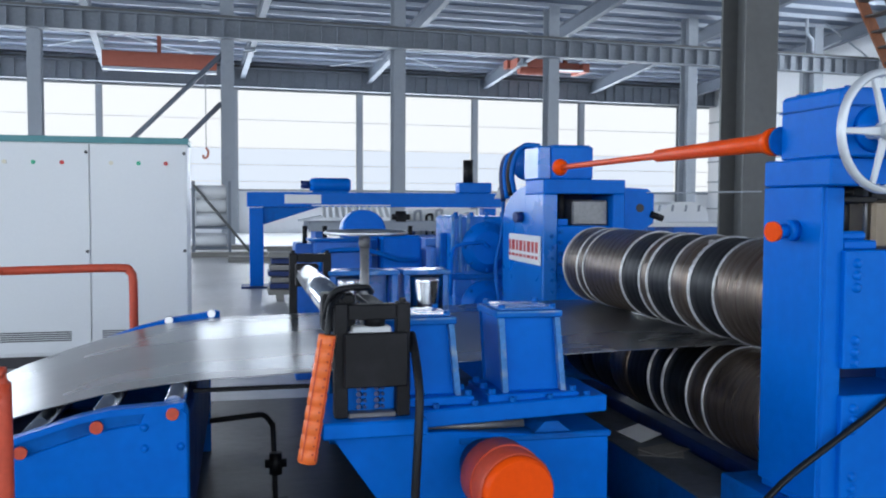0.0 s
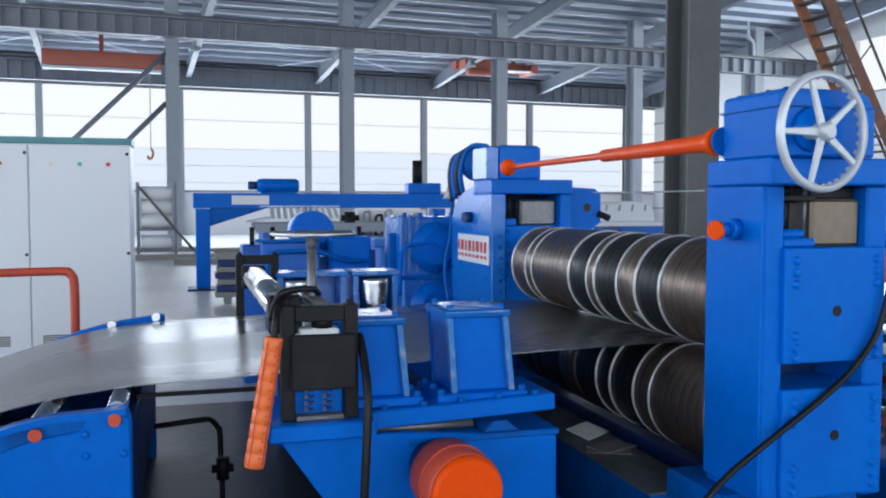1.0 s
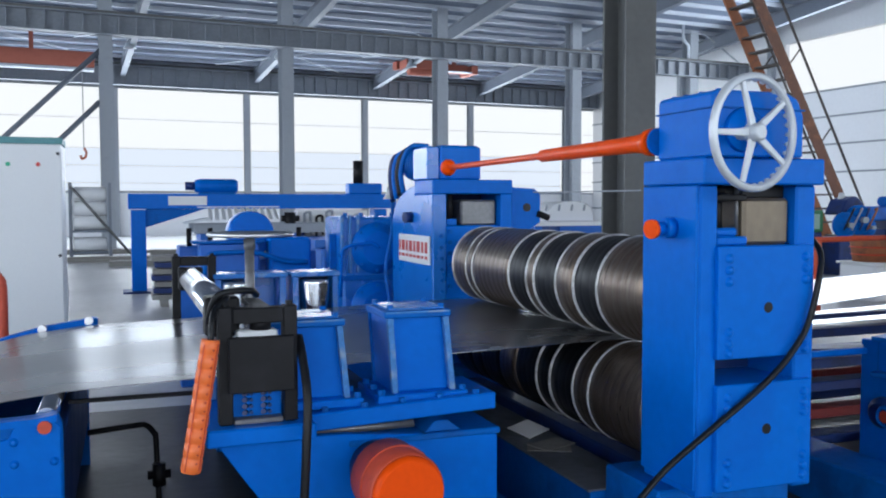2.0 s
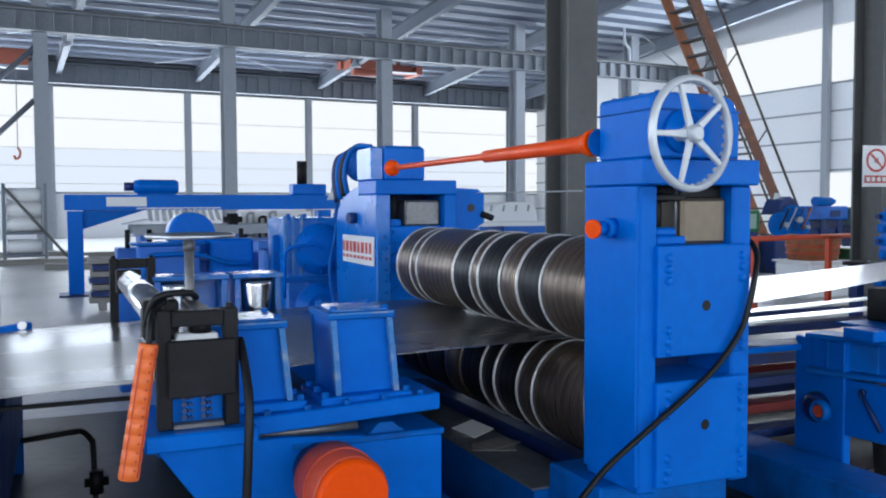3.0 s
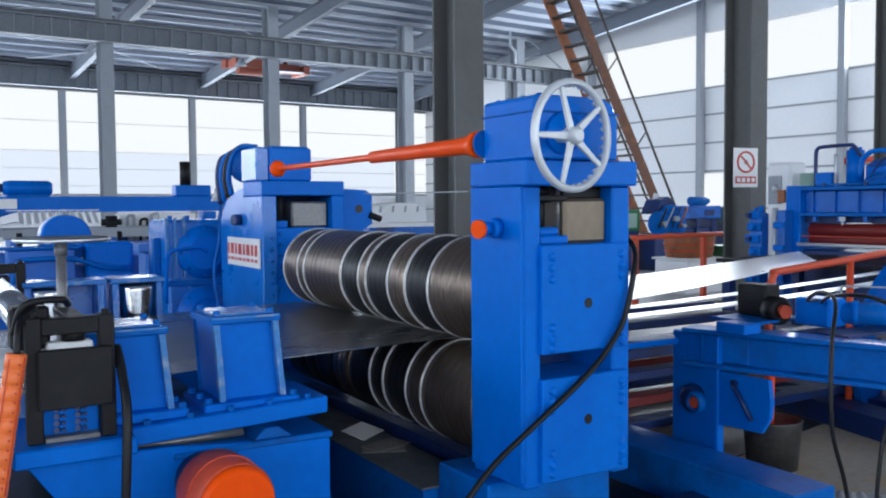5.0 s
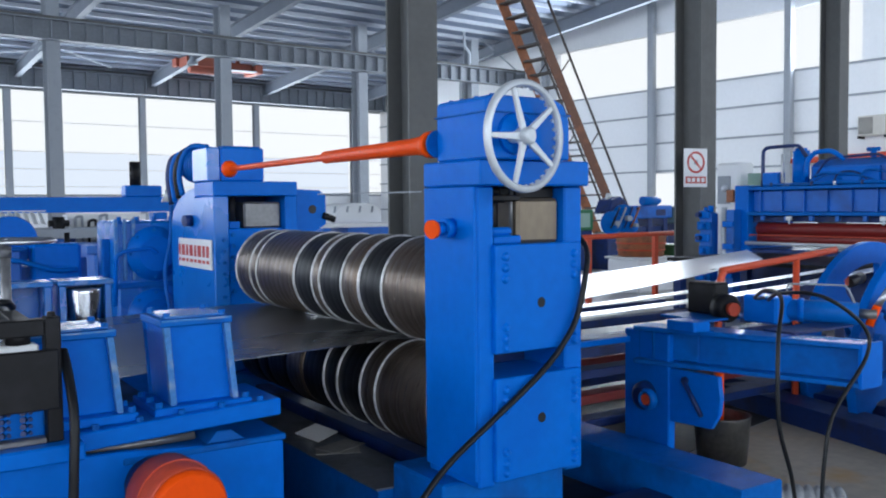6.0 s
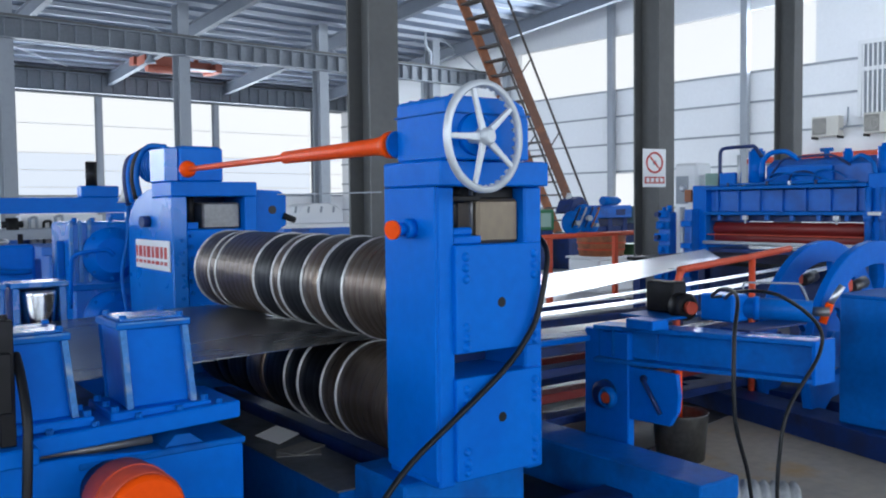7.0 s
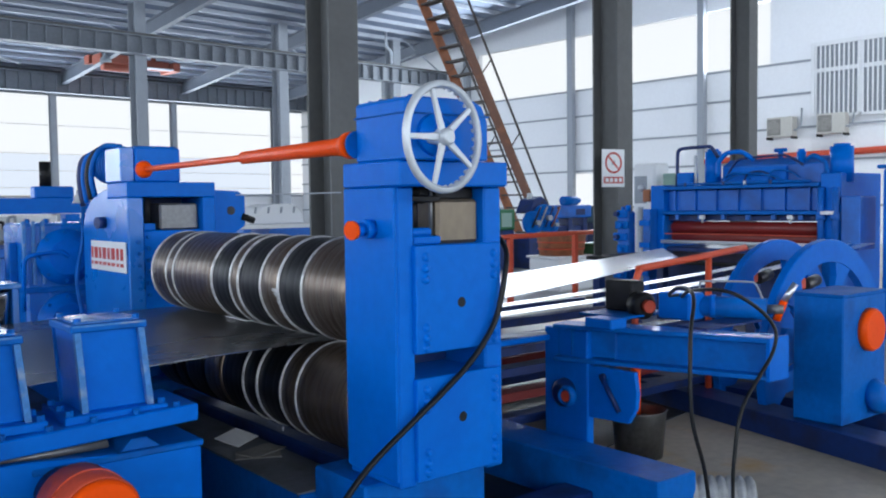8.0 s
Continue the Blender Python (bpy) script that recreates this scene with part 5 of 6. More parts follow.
    for k, (x, y, w) in enumerate(((-0.6, 24.0, 3.2), (0.9, 22.0, 2.4), (-1.2, 28.0, 4.0), (2.5, 27.0, 3.5), (-2.0, 20.0, 1.6))):
        l = thing("lumber_pile", "low pile of grey timber and plates on the floor", "pile", (x, y, 0), "lumber piles")
        for j in range(4):
            part("board", B((x - w / 2 + 0.1 * j, x + w / 2, y - 0.5 + 0.2 * j, y - 0.34 + 0.2 * j, 0, 0.07), bevel=0), LUMBER, l)
        part("board", B((x - w / 2, x + w / 2 - 0.3, y - 0.45, y + 0.1, 0.071, 0.13), bevel=0), LUMBER, l)
    t = thing("roll_rack", "grey steel rack stacked with pale paper-wrapped rolls", "rack", (-0.8, 24.0, 0))
    for x in (-1.25, -0.32):
        part("upright", B((x, x + 0.07, 23.8, 24.2, 0.0, 2.0), bevel=0.005), STEELBEAM, t)
    part("shelf", B((-1.18, -0.32, 23.8, 24.2, 0.74, 0.8), bevel=0.005), STEELBEAM, t)
    part("shelf", B((-1.18, -0.32, 23.8, 24.2, 0.2, 0.26), bevel=0.005), STEELBEAM, t)
    part("brace", C(((-1.2, 23.78, 1.9), (0.35, 23.78, 0.0), 0.035), seg=8), STEELCOL, t)
    for z in (0.44, 0.98, 1.345, 1.71):
        part("wrapped_roll", lathe([(0, 0.05), (0, 0.15), (0.03, 0.18), (0.75, 0.18), (0.78, 0.15), (0.78, 0.05), (0, 0.05)], (-1.15, 24.0, z), (1, 0, 0), 24), WHITE, t)
    h = thing("machine_hood", "grey-white domed machine hood behind the column", "machine", (7.6, 15.5, 0))
    part("hood", plate([(7.5, 1.085), (8.62, 1.085), (8.6, 1.3), (8.5, 1.42), (8.3, 1.48), (7.95, 1.48), (7.75, 1.42), (7.62, 1.28)], "y", 15.0, 15.8, 0.02), WHITE, h)
    part("body", B((7.3, 8.8, 14.9, 16.0, 0.0, 1.084), bevel=0.01), BLUE_FAR, h)
    for k in range(4):
        part("rib", plate([(7.56 + 0.27 * k, 1.3), (7.6 + 0.27 * k, 1.3), (7.62 + 0.27 * k, 1.42), (7.58 + 0.27 * k, 1.42)], "y", 14.985, 14.999, 0), GIRT, h)
    w = thing("white_bench", "long white-topped bench behind the slitting stand", "bench", (6.0, 12.0, 0))
    part("top", B((4.4, 8.2, 11.7, 12.5, 1.1, 1.16), bevel=0.005), WHITE, w)
    for x in (4.5, 6.2, 8.0):
        part("leg", B((x, x + 0.12, 11.8, 12.4, 0, 1.1), bevel=0.005), BLUE_FAR, w)


gear_reducer()
drum_unit()
gantry()


# ---------------------------------------------------------------- exit side
def beam_between(bm, a, b, w, h, flange=0.0):
    a, b = Vector(a), Vector(b)
    d = b - a
    m = Matrix.Translation((a + b) / 2) @ pose(0, 0, 0, 0, 0, math.degrees(math.atan2(d.y, d.x)))
    L = d.length / 2
    if flange:
        add_box(bm, (-L, L, -w / 2, w / 2, -flange, 0), 0.003, m)
        add_box(bm, (-L, L, -w / 2, w / 2, -h, -h + flange), 0.003, m)
        add_box(bm, (-L, L, -0.012, 0.012, -h + flange, -flange), 0, m)
    else:
        add_box(bm, (-L, L, -w / 2, w / 2, -h, 0), 0.005, m)
    return bm


def exit_bridge():
    g = thing("exit_bridge", "blue cantilever beam on a post beside the strips", "machine frame", (3.4, 3.1, 0))
    part("post", B((3.36, 3.41, 2.97, 3.27, 0.0, 0.77), bevel=0.006), BLUE, g)
    part("beam", beam_between(bmesh.new(), (3.37, 3.17, 0.8), (3.69, 2.14, 0.8), 0.16, 0.19, 0.022), BLUE_OLD, g)
    # Thin glossy strip added to make the white reflection along the beam's top.
    part("top_sheen", beam_between(bmesh.new(), (3.44, 2.95, 0.803), (3.688, 2.145, 0.803), 0.15, 0.0025), BLUE_GLOSS, g)
    part("end_plate", B((3.61, 3.77, 2.115, 2.135, 0.605, 0.803), bevel=0.002), BLUE, g)
    part("stiffener", beam_between(bmesh.new(), (3.42, 3.1, 0.777), (3.5, 2.87, 0.777), 0.14, 0.14), BLUE_OLD, g)
    part("gusset", plate([(3.0, 0.6), (2.68, 0.6), (2.665, 0.5), (2.675, 0.42), (2.72, 0.345), (3.0, 0.335)], "x", 3.37, 3.4, 0.003), BLUE, g)
    part("lever_arm", C(((3.352, 2.87, 0.555), (3.352, 2.76, 0.4), 0.012), ((3.352, 2.87, 0.555), (3.369, 2.87, 0.555), 0.018), seg=10), NAVY, g)
    part("bearing_ring", lathe([(0, 0.05), (0.02, 0.055), (0.04, 0.045), (0.04, 0.036), (0, 0.05)], (3.315, 3.05, 0.44), (-1, 0, 0), 20), BLUE_OLD, g)
    part("bearing", lathe([(0, 0), (0, 0.075), (0.03, 0.07), (0.05, 0.045), (0.05, 0)], (3.36, 3.12, 0.44), (-1, 0, 0), 24), NAVY, g)
    part("axle_cap", C(((3.31, 3.05, 0.44), (3.28, 3.05, 0.44), 0.028), seg=14), RED, g)
    part("clamp", B((3.32, 3.44, 2.78, 2.95, 0.801, 0.85), bevel=0.005), BLUE, g)
    part("red_strut", C(((4.03, 3.2, 0.0), (4.03, 3.2, 0.62), 0.026), seg=12), ORANGE, g)
    m = thing("tension_motor", "small black motor with a red hub on the blue beam", "motor", (3.9, 3.1, 0.8))
    part("body", B((3.84, 3.96, 3.08, 3.27, 0.816, 0.985), bevel=0.01), BLACK, m)
    part("flange", lathe([(0, 0), (0, 0.075), (0.06, 0.075), (0.08, 0.05), (0.08, 0)], (3.86, 3.05, 0.86), (-0.3, -1, 0), 24), BLACK, m)
    part("hub", C(((3.835, 2.97, 0.86), (3.825, 2.94, 0.86), 0.034), seg=18), RED, m)
    part("mount", B((3.66, 4.05, 2.98, 3.3, 0.801, 0.815), bevel=0.003), BLUE_OLD, m)
    c = thing("hydraulic_cylinder", "blue hydraulic cylinder lying along the beam", "cylinder", (3.9, 2.6, 0.8))
    part("barrel", C(((3.92, 2.88, 0.87), (4.16, 2.46, 0.86), 0.056), seg=24), BLUE_OLD, c)
    part("head", B((3.86, 4.0, 2.72, 2.92, 0.8, 0.94), bevel=0.01), BLUE, c)
    part("saddle", B((3.62, 4.1, 2.45, 2.62, 0.801, 0.813), bevel=0.003), NAVY, c)
    part("rod", C(((4.16, 2.46, 0.86), (4.2, 2.39, 0.86), 0.024), seg=12), DULL, c)
    part("rod_eye", C(((4.2, 2.43, 0.8), (4.22, 2.4, 0.9), 0.02), seg=12), ORANGE, c)
    part("lever", C(((4.22, 2.4, 0.9), (4.26, 2.36, 0.99), 0.017), seg=10), ALU, c)
    part("port_pipe", bent([(3.98, 2.74, 0.93), (3.98, 2.74, 1.0), (4.12, 2.5, 1.0), (4.14, 2.47, 0.91)], 0.005, 8), GIRT, c)
    part("clamp_band", C(((4.02, 2.705, 0.867), (4.035, 2.68, 0.867), 0.062), seg=24), BLUE, c)
    for pts in ([(2.93, 1.95, 0.02), (2.92, 1.95, 0.2), (2.88, 1.95, 0.4), (2.8, 1.95, 0.62), (2.82, 1.97, 0.9), (2.95, 2.05, 1.05), (3.2, 2.3, 1.05), (3.6, 2.65, 0.96), (3.88, 2.8, 0.93)],
                [(3.07, 1.95, 0.02), (3.07, 1.95, 0.2), (3.08, 1.95, 0.4), (3.14, 1.95, 0.6), (3.36, 1.95, 0.8), (3.37, 1.97, 0.92), (3.22, 2.05, 1.04), (3.3, 2.3, 1.03), (3.88, 2.78, 0.92)]):
        h = part("hydraulic_hose", tube(pts, 0.008, 8, 7), RUBBER)
        tagged(h, "thin black hydraulic hose hanging in a loop to the floor", "hose", "hanging hoses")
    pot = thing("oil_bucket", "dark dented metal bucket under the blue beam", "bucket", (3.95, 3.1, 0))
    part("shell", lathe([(0.0, 0.0), (0.0, 0.13), (0.25, 0.15), (0.255, 0.15), (0.255, 0.142), (0.02, 0.122), (0.02, 0)], (3.93, 3.1, 0.005), (0, 0, 1), 32), GALV, pot)
    part("rim", lathe([(0, 0.148), (0.006, 0.156), (0.012, 0.15), (0.006, 0.146), (0, 0.148)], (3.93, 3.1, 0.256), (0, 0, 1), 32), GALV, pot)
    pot = thing("oil_bucket", "black oily bucket beside the blue post", "bucket", (3.72, 3.34, 0))
    part("shell", lathe([(0.0, 0.0), (0.0, 0.11), (0.22, 0.13), (0.225, 0.13), (0.225, 0.122), (0.02, 0.102), (0.02, 0)], (3.66, 3.36, 0.007), (0, 0, 1), 28), BLACK, pot)
    part("handle", tube([(3.54, 3.36, 0.22), (3.56, 3.3, 0.29), (3.66, 3.27, 0.33), (3.76, 3.3, 0.29), (3.78, 3.36, 0.22)], 0.005, 6), GALV, pot)
    prof = [(0, 0.0)]
    for k in range(9):
        prof += [(k * 0.042, 0.07), (k * 0.042 + 0.013, 0.087), (k * 0.042 + 0.028, 0.087), (k * 0.042 + 0.041, 0.07)]
    prof += [(0.385, 0.0)]
    sp = part("corrugated_duct", lathe(prof, (3.3, 2.43, 0.092), (0.69, -0.72, 0), 28), DUCT)
    tagged(sp, "grey corrugated flexible duct lying on the floor", "duct")


def stack_rack():
    """Ribbed beams in the shade under the strips, behind the stand."""
    g = thing("loop_bed", "dark blue ladder frame with rust-red bars under the strips", "frame", (3.0, 4.2, 0))
    # Bars take the darkened blue, so shade under the strips is in their paint.
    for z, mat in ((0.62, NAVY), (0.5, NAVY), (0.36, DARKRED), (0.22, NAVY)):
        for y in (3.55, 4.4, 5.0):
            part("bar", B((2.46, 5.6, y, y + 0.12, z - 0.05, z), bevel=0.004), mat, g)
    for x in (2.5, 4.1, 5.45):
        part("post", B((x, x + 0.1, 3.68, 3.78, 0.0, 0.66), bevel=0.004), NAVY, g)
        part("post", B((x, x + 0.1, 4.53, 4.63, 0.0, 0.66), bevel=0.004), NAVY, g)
    part("top_tie", B((2.46, 3.2, 3.5, 3.54, 0.66, 0.69), bevel=0.003), BLUE, g)
    part("top_tie", beam_between(bmesh.new(), (2.5, 3.25, 0.72), (3.36, 3.24, 0.74), 0.03, 0.03), BLUE, g)
    part("top_tie", beam_between(bmesh.new(), (2.5, 3.6, 0.72), (3.36, 3.26, 0.765), 0.025, 0.025), SILVER, g)


def run_out_table():
    g = thing("run_out_table", "dark steel run-out table before the press", "table", (8.0, 5.0, 0))
    part("top", B((7.5, 8.9, 4.6, 6.7, 0.78, 0.82), bevel=0.004), BLACK, g)
    for x in (7.55, 8.7):
        for y in (4.62, 6.55):
            part("leg", B((x, x + 0.1, y, y + 0.1, 0.0, 0.78), bevel=0.004), NAVY, g)


def red_rails():
    g = thing("guard_rail", "bright red tubular guard rail along the slit strips", "rail", (5.0, 3.52, 0), "red guard rails")
    part("top_rail", bent([(4.4, 3.52, 0.0), (4.42, 3.52, 0.9), (4.46, 3.52, 1.0), (5.18, 3.52, 1.048), (5.64, 3.52, 1.085)], 0.023, 12), RAILRED, g)
    part("post", C(((5.2, 3.52, 0.0), (5.2, 3.52, 1.04), 0.022), seg=10), RAILRED, g)
    g = thing("guard_rail", "red guard rail with square posts in the back bay", "rail", (9.5, 9.0, 0), "red guard rails")
    part("top_rail", C(((7.9, 9.0, 0.95), (11.62, 9.0, 0.985), 0.035), seg=10), RAILRED, g)
    for x in (8.45, 9.78, 11.55):
        part("post", B((x, x + 0.07, 8.97, 9.04, 0.0, 0.95), bevel=0.004), RAILRED, g)
    d = thing("waste_bin", "dark green steel waste bin with a rolled rim", "bin", (11.45, 10.0, 0))
    part("shell", plate([(11.13, 0.0), (11.77, 0.0), (11.83, 0.7), (11.07, 0.7)], "y", 9.75, 10.25, 0.01), GREENDRUM, d)
    part("rim", B((11.05, 11.85, 9.72, 10.28, 0.7, 0.735), bevel=0.01), GREENDRUM, d)
    for x in (11.25, 11.45, 11.65):
        part("rib", B((x - 0.012, x + 0.012, 9.7, 9.745, 0.02, 0.69), bevel=0.003), GREENDRUM, d)
    d = thing("storage_tub", "low white storage tub in the back bay", "tub", (10.65, 10.0, 0))
    part("shell", B((10.2, 11.02, 9.7, 10.4, 0.0, 0.53), bevel=0.03), WHITE, d)
    part("rim", B((10.17, 11.05, 9.67, 10.43, 0.531, 0.565), bevel=0.008), WHITE, d)
    d = thing("parts_basket", "rust-orange slatted basket standing on the white tub", "basket", (10.62, 10.05, 0.566))
    part("shell", lathe([(0, 0), (0, 0.36), (0.36, 0.41), (0.37, 0.41), (0.37, 0.38), (0.03, 0.33), (0.03, 0)], (10.62, 10.05, 0.566), (0, 0, 1), 28), LADDER, d)
    for z in (0.66, 0.77, 0.9):
        r = 0.366 + (z - 0.566) * 0.135
        part("hoop", lathe([(0, r), (0.012, r + 0.014), (0.024, r), (0, r)], (10.62, 10.05, z), (0, 0, 1), 28), RED, d)


def loop_wheels():
    for x, y, r, lab in ((5.78, 3.0, 0.8, "large blue open guide wheel with red fittings"), (6.02, 3.5, 0.78, "large blue open guide wheel behind its twin")):
        g = thing("loop_guide", lab, "guide frame", (x, y, 0), "guide wheels")
        c = (x, y, 0.35)
        bm = lathe([(-0.024, r), (0.024, r), (0.03, r - 0.006), (0.03, r - 0.15), (-0.03, r - 0.15), (-0.03, r - 0.006), (-0.024, r)], c, (0, 1, 0), 72)
        for f in bm.faces:
            f.smooth = False
        part("rim", bm, BLUE, g)
        n = 6
        for k in range(n):
            a = radians(72 + 360 / n * k)
            p, q, w0, w1 = 0.2, r - 0.13, 0.085, 0.06
            ca, sa = math.cos(a), math.sin(a)
            mid = [(p, -w0), (q - 0.12, -w1), (q, -w1 - 0.06), (q, w1 + 0.06), (q - 0.12, w1), (p, w0)]
            part("spoke", plate([(x + u * ca - v * sa, c[2] + u * sa + v * ca) for u, v in mid], "y", y - 0.022, y + 0.022), BLUE, g)
        part("web", C(((x, y - 0.026, 0.35), (x, y + 0.026, 0.35), 0.27), seg=36), BLUE, g)
        part("hub", C(((x, y - 0.12, 0.35), (x, y + 0.12, 0.35), 0.13), seg=24), BLUE_OLD, g)
        part("red_fitting", B((x - 0.24, x - 0.17, y + 0.04, y + 0.1, 0.82, 0.9), bevel=0.01), RED, g)
        part("valve_body", C(((x - 0.12, y + 0.08, 0.84), (x + 0.04, y + 0.08, 0.87), 0.04), seg=14), GALV, g)
        part("sensor", B((x + 0.12, x + 0.24, y - 0.06, y + 0.06, 0.72, 0.82), bevel=0.01), GALV, g)
        part("pedestal", B((x - 0.2, x + 0.2, y - 0.11, y - 0.08, 0.0, 0.4), bevel=0.005), NAVY, g)
    p = thing("bearing_post", "blue box post with a bright orange round cap", "post", (5.1, 2.55, 0))
    # The darker blue puts the box's shade into its paint.
    part("box", B((4.84, 5.35, 2.4, 2.7, 0.14, 0.87), bevel=0.008), BLUE_OLD, p)
    part("top_plate", B((4.83, 5.36, 2.39, 2.71, 0.871, 0.885), bevel=0.003), BLUE_OLD, p)
    part("cap", lathe([(0, 0), (0, 0.125), (0.03, 0.125), (0.05, 0.11), (0.05, 0)], (5.13, 2.4, 0.665), (0, -1, 0), 40), ORANGE, p, "bright orange round cap")
    part("foot", lathe([(0, 0), (0, 0.1), (0.04, 0.1), (0.08, 0.06), (0.1, 0)], (5.2, 2.4, 0.26), (0, -1, 0.3), 24), BLUE_OLD, p)
    # Both floor beams use the blue with shade mixed in.
    part("floor_beam", beam_between(bmesh.new(), (5.2, 4.0, 0.139), (4.68, 1.7, 0.139), 0.26, 0.135), NAVY, p)
    part("floor_beam", beam_between(bmesh.new(), (5.45, 4.3, 0.135), (5.45, 1.6, 0.135), 0.24, 0.13), NAVY, p)


def press_machine():
    g = thing("tension_press", "large blue tension press with dark red felt rolls", "press", (9.5, 5.6, 0))
    y0, y1 = 4.85, 6.85
    part("side_frame", B((9.0, 9.9, y1 - 0.08, y1 + 0.12, 0.0, 1.62), bevel=0.01), BLUE, g)
    part("side_frame", B((9.0, 9.9, y0 - 0.32, y0 - 0.1, 0.0, 1.7), bevel=0.01), BLUE, g)
    part("bed", B((9.05, 9.85, y0 - 0.1, y1 - 0.08, 0.0, 0.86), bevel=0.01), NAVY, g)
    part("upper_beam", B((9.1, 9.8, y0 - 0.1, y1 - 0.08, 1.3, 1.56), bevel=0.01), BLUE_FAR, g)
    part("beam_flange", B((8.97, 9.84, y0 - 0.1, y1 - 0.08, 1.561, 1.6), bevel=0.004), BLUE_OLD, g)
    part("beam_flange", B((8.97, 9.84, y0 - 0.1, y1 - 0.08, 1.26, 1.299), bevel=0.004), BLUE_OLD, g)
    for k in range(7):
        y = y0 + 0.05 + k * 0.29
        part("rib", B((9.06, 9.099, y, y + 0.02, 1.3, 1.56), bevel=0), BLUE_FAR, g)
    part("head", plate([(9.15, 1.601), (9.75, 1.601), (9.75, 1.8), (9.6, 1.9), (9.3, 1.9), (9.15, 1.82)], "y", 4.78, 6.04, 0.01), BLUE_FAR, g)
    part("head_plate", B((9.1, 9.149, 5.2, 5.98, 1.605, 1.8), bevel=0.004), BLUE, g)
    part("roll", lathe([(0, 0), (0, 0.05), (0.02, 0.075), (1.9, 0.075), (1.92, 0.05), (1.92, 0)], (9.12, y0 - 0.06, 1.1), (0, 1, 0), 28), DARKRED, g, "dark red felt-covered roll")
    part("roll_shield", B((9.0, 9.03, y0 - 0.06, y1 - 0.1, 1.02, 1.03), bevel=0), RED, g)
    part("roll", lathe([(0, 0), (0, 0.05), (0.02, 0.08), (1.9, 0.08), (1.92, 0.05), (1.92, 0)], (9.14, y0 - 0.06, 0.985), (0, 1, 0), 28), DARKRED, g, "dark red felt-covered roll")
    part("guide_bar", C(((8.96, y0 - 0.1, 0.93), (8.96, y1 - 0.08, 0.93), 0.022), seg=12), SILVER, g)
    for k in range(6):
        y = y0 + 0.1 + k * 0.32
        part("nozzle", B((9.0, 9.04, y, y + 0.05, 1.2, 1.258), bevel=0.004), BLUE_FAR, g)
    # Added dark box: stands for the shadow between upper beam and rolls.
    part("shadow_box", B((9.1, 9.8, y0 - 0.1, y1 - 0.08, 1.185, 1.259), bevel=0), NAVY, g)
    for y, z, r in ((6.195, 2.01, 0.095), (5.075, 1.95, 0.05), (4.62, 1.98, 0.12)):
        part("press_cylinder", C(((9.2, y, 1.601), (9.2, y, z), r), ((9.2, y, z), (9.2, y, z + 0.03), r * 0.7), seg=20), BLUE, g)
    part("pipe", bent([(9.05, 6.6, 1.602), (9.05, 6.6, 2.06), (9.05, 6.12, 2.065), (9.1, 6.06, 1.93)], 0.022, 8), NAVY, g)
    part("pipe", bent([(9.05, 6.03, 1.7), (9.05, 6.02, 1.88), (9.05, 5.92, 1.975), (9.05, 5.72, 1.985), (9.12, 5.6, 1.88)], 0.028, 10), BLUE, g)
    part("pipe", bent([(9.08, 4.95, 1.86), (9.05, 4.85, 1.9), (9.05, 4.72, 1.82), (9.05, 4.68, 1.64)], 0.024, 8), BLUE_OLD, g)
    part("gauge_pipe", C(((9.04, 6.33, 1.602), (9.04, 6.33, 1.97), 0.02), seg=10), SILVER, g)
    part("control_box", B((8.98, 9.14, 6.36, 6.56, 1.602, 1.765), bevel=0.01), BLUE, g)
    part("fitting", C(((9.3, 5.38, 1.9), (9.3, 5.38, 2.0), 0.03), ((9.3, 5.31, 1.985), (9.3, 5.45, 1.985), 0.022), seg=12), BLUE_OLD, g)
    for y in (6.195, 5.075):
        part("cylinder_flange", lathe([(0, 0.06), (0, 0.135), (0.03, 0.135), (0.03, 0.1)], (9.2, y, 1.6015), (0, 0, 1), 24), BLUE_OLD, g)
        part("spray_head", B((8.96, 8.998, y - 0.035, y + 0.035, 1.205, 1.255), bevel=0.006), SILVER, g)
        part("spray_pipe", C(((8.98, y, 1.16), (8.98, y, 1.205), 0.012), seg=8), SILVER, g)
    part("manifold", C(((8.99, 4.85, 1.622), (8.99, 6.55, 1.622), 0.014), seg=8), BLUE_OLD, g)
    for y in (5.3, 5.62, 5.9, 6.42):
        part("manifold_clip", B((8.97, 9.01, y, y + 0.03, 1.6005, 1.645), bevel=0.003), SILVER if y == 5.62 else NAVY, g)
    for k in range(3):
        part("conduit", tube([(9.06, 6.0 - 0.3 * k, 1.63), (9.04, 5.92 - 0.3 * k, 1.71 + 0.02 * k), (9.05, 5.75 - 0.3 * k, 1.74), (9.08, 5.62 - 0.3 * k, 1.66)], 0.01, 8), NAVY if k % 2 else BLUE_OLD, g)
    for y in (4.56, 4.72):
        part("guide_rod", C(((8.96, y, 0.9), (8.96, y, 1.55), 0.035), ((8.96, y, 1.2), (8.96, y, 1.28), 0.05), seg=14), BLUE_FAR, g)
    part("stop_block", B((8.9, 8.999, 4.56, 4.7, 1.26, 1.3), bevel=0.006), SILVER, g)
    part("pipe", bent([(9.1, 5.95, 1.7), (9.1, 5.8, 1.9), (9.1, 5.2, 1.92), (9.1, 5.0, 1.8)], 0.014, 8), NAVY, g)
    part("hose", tube([(9.02, 5.95, 1.62), (8.98, 5.7, 1.72), (8.98, 5.35, 1.7), (9.02, 5.15, 1.62)], 0.009, 8), BLUE_OLD, g)
    part("side_box", B((8.95, 9.3, 4.3, 4.5, 0.9, 1.45), bevel=0.01), BLUE_FAR, g)
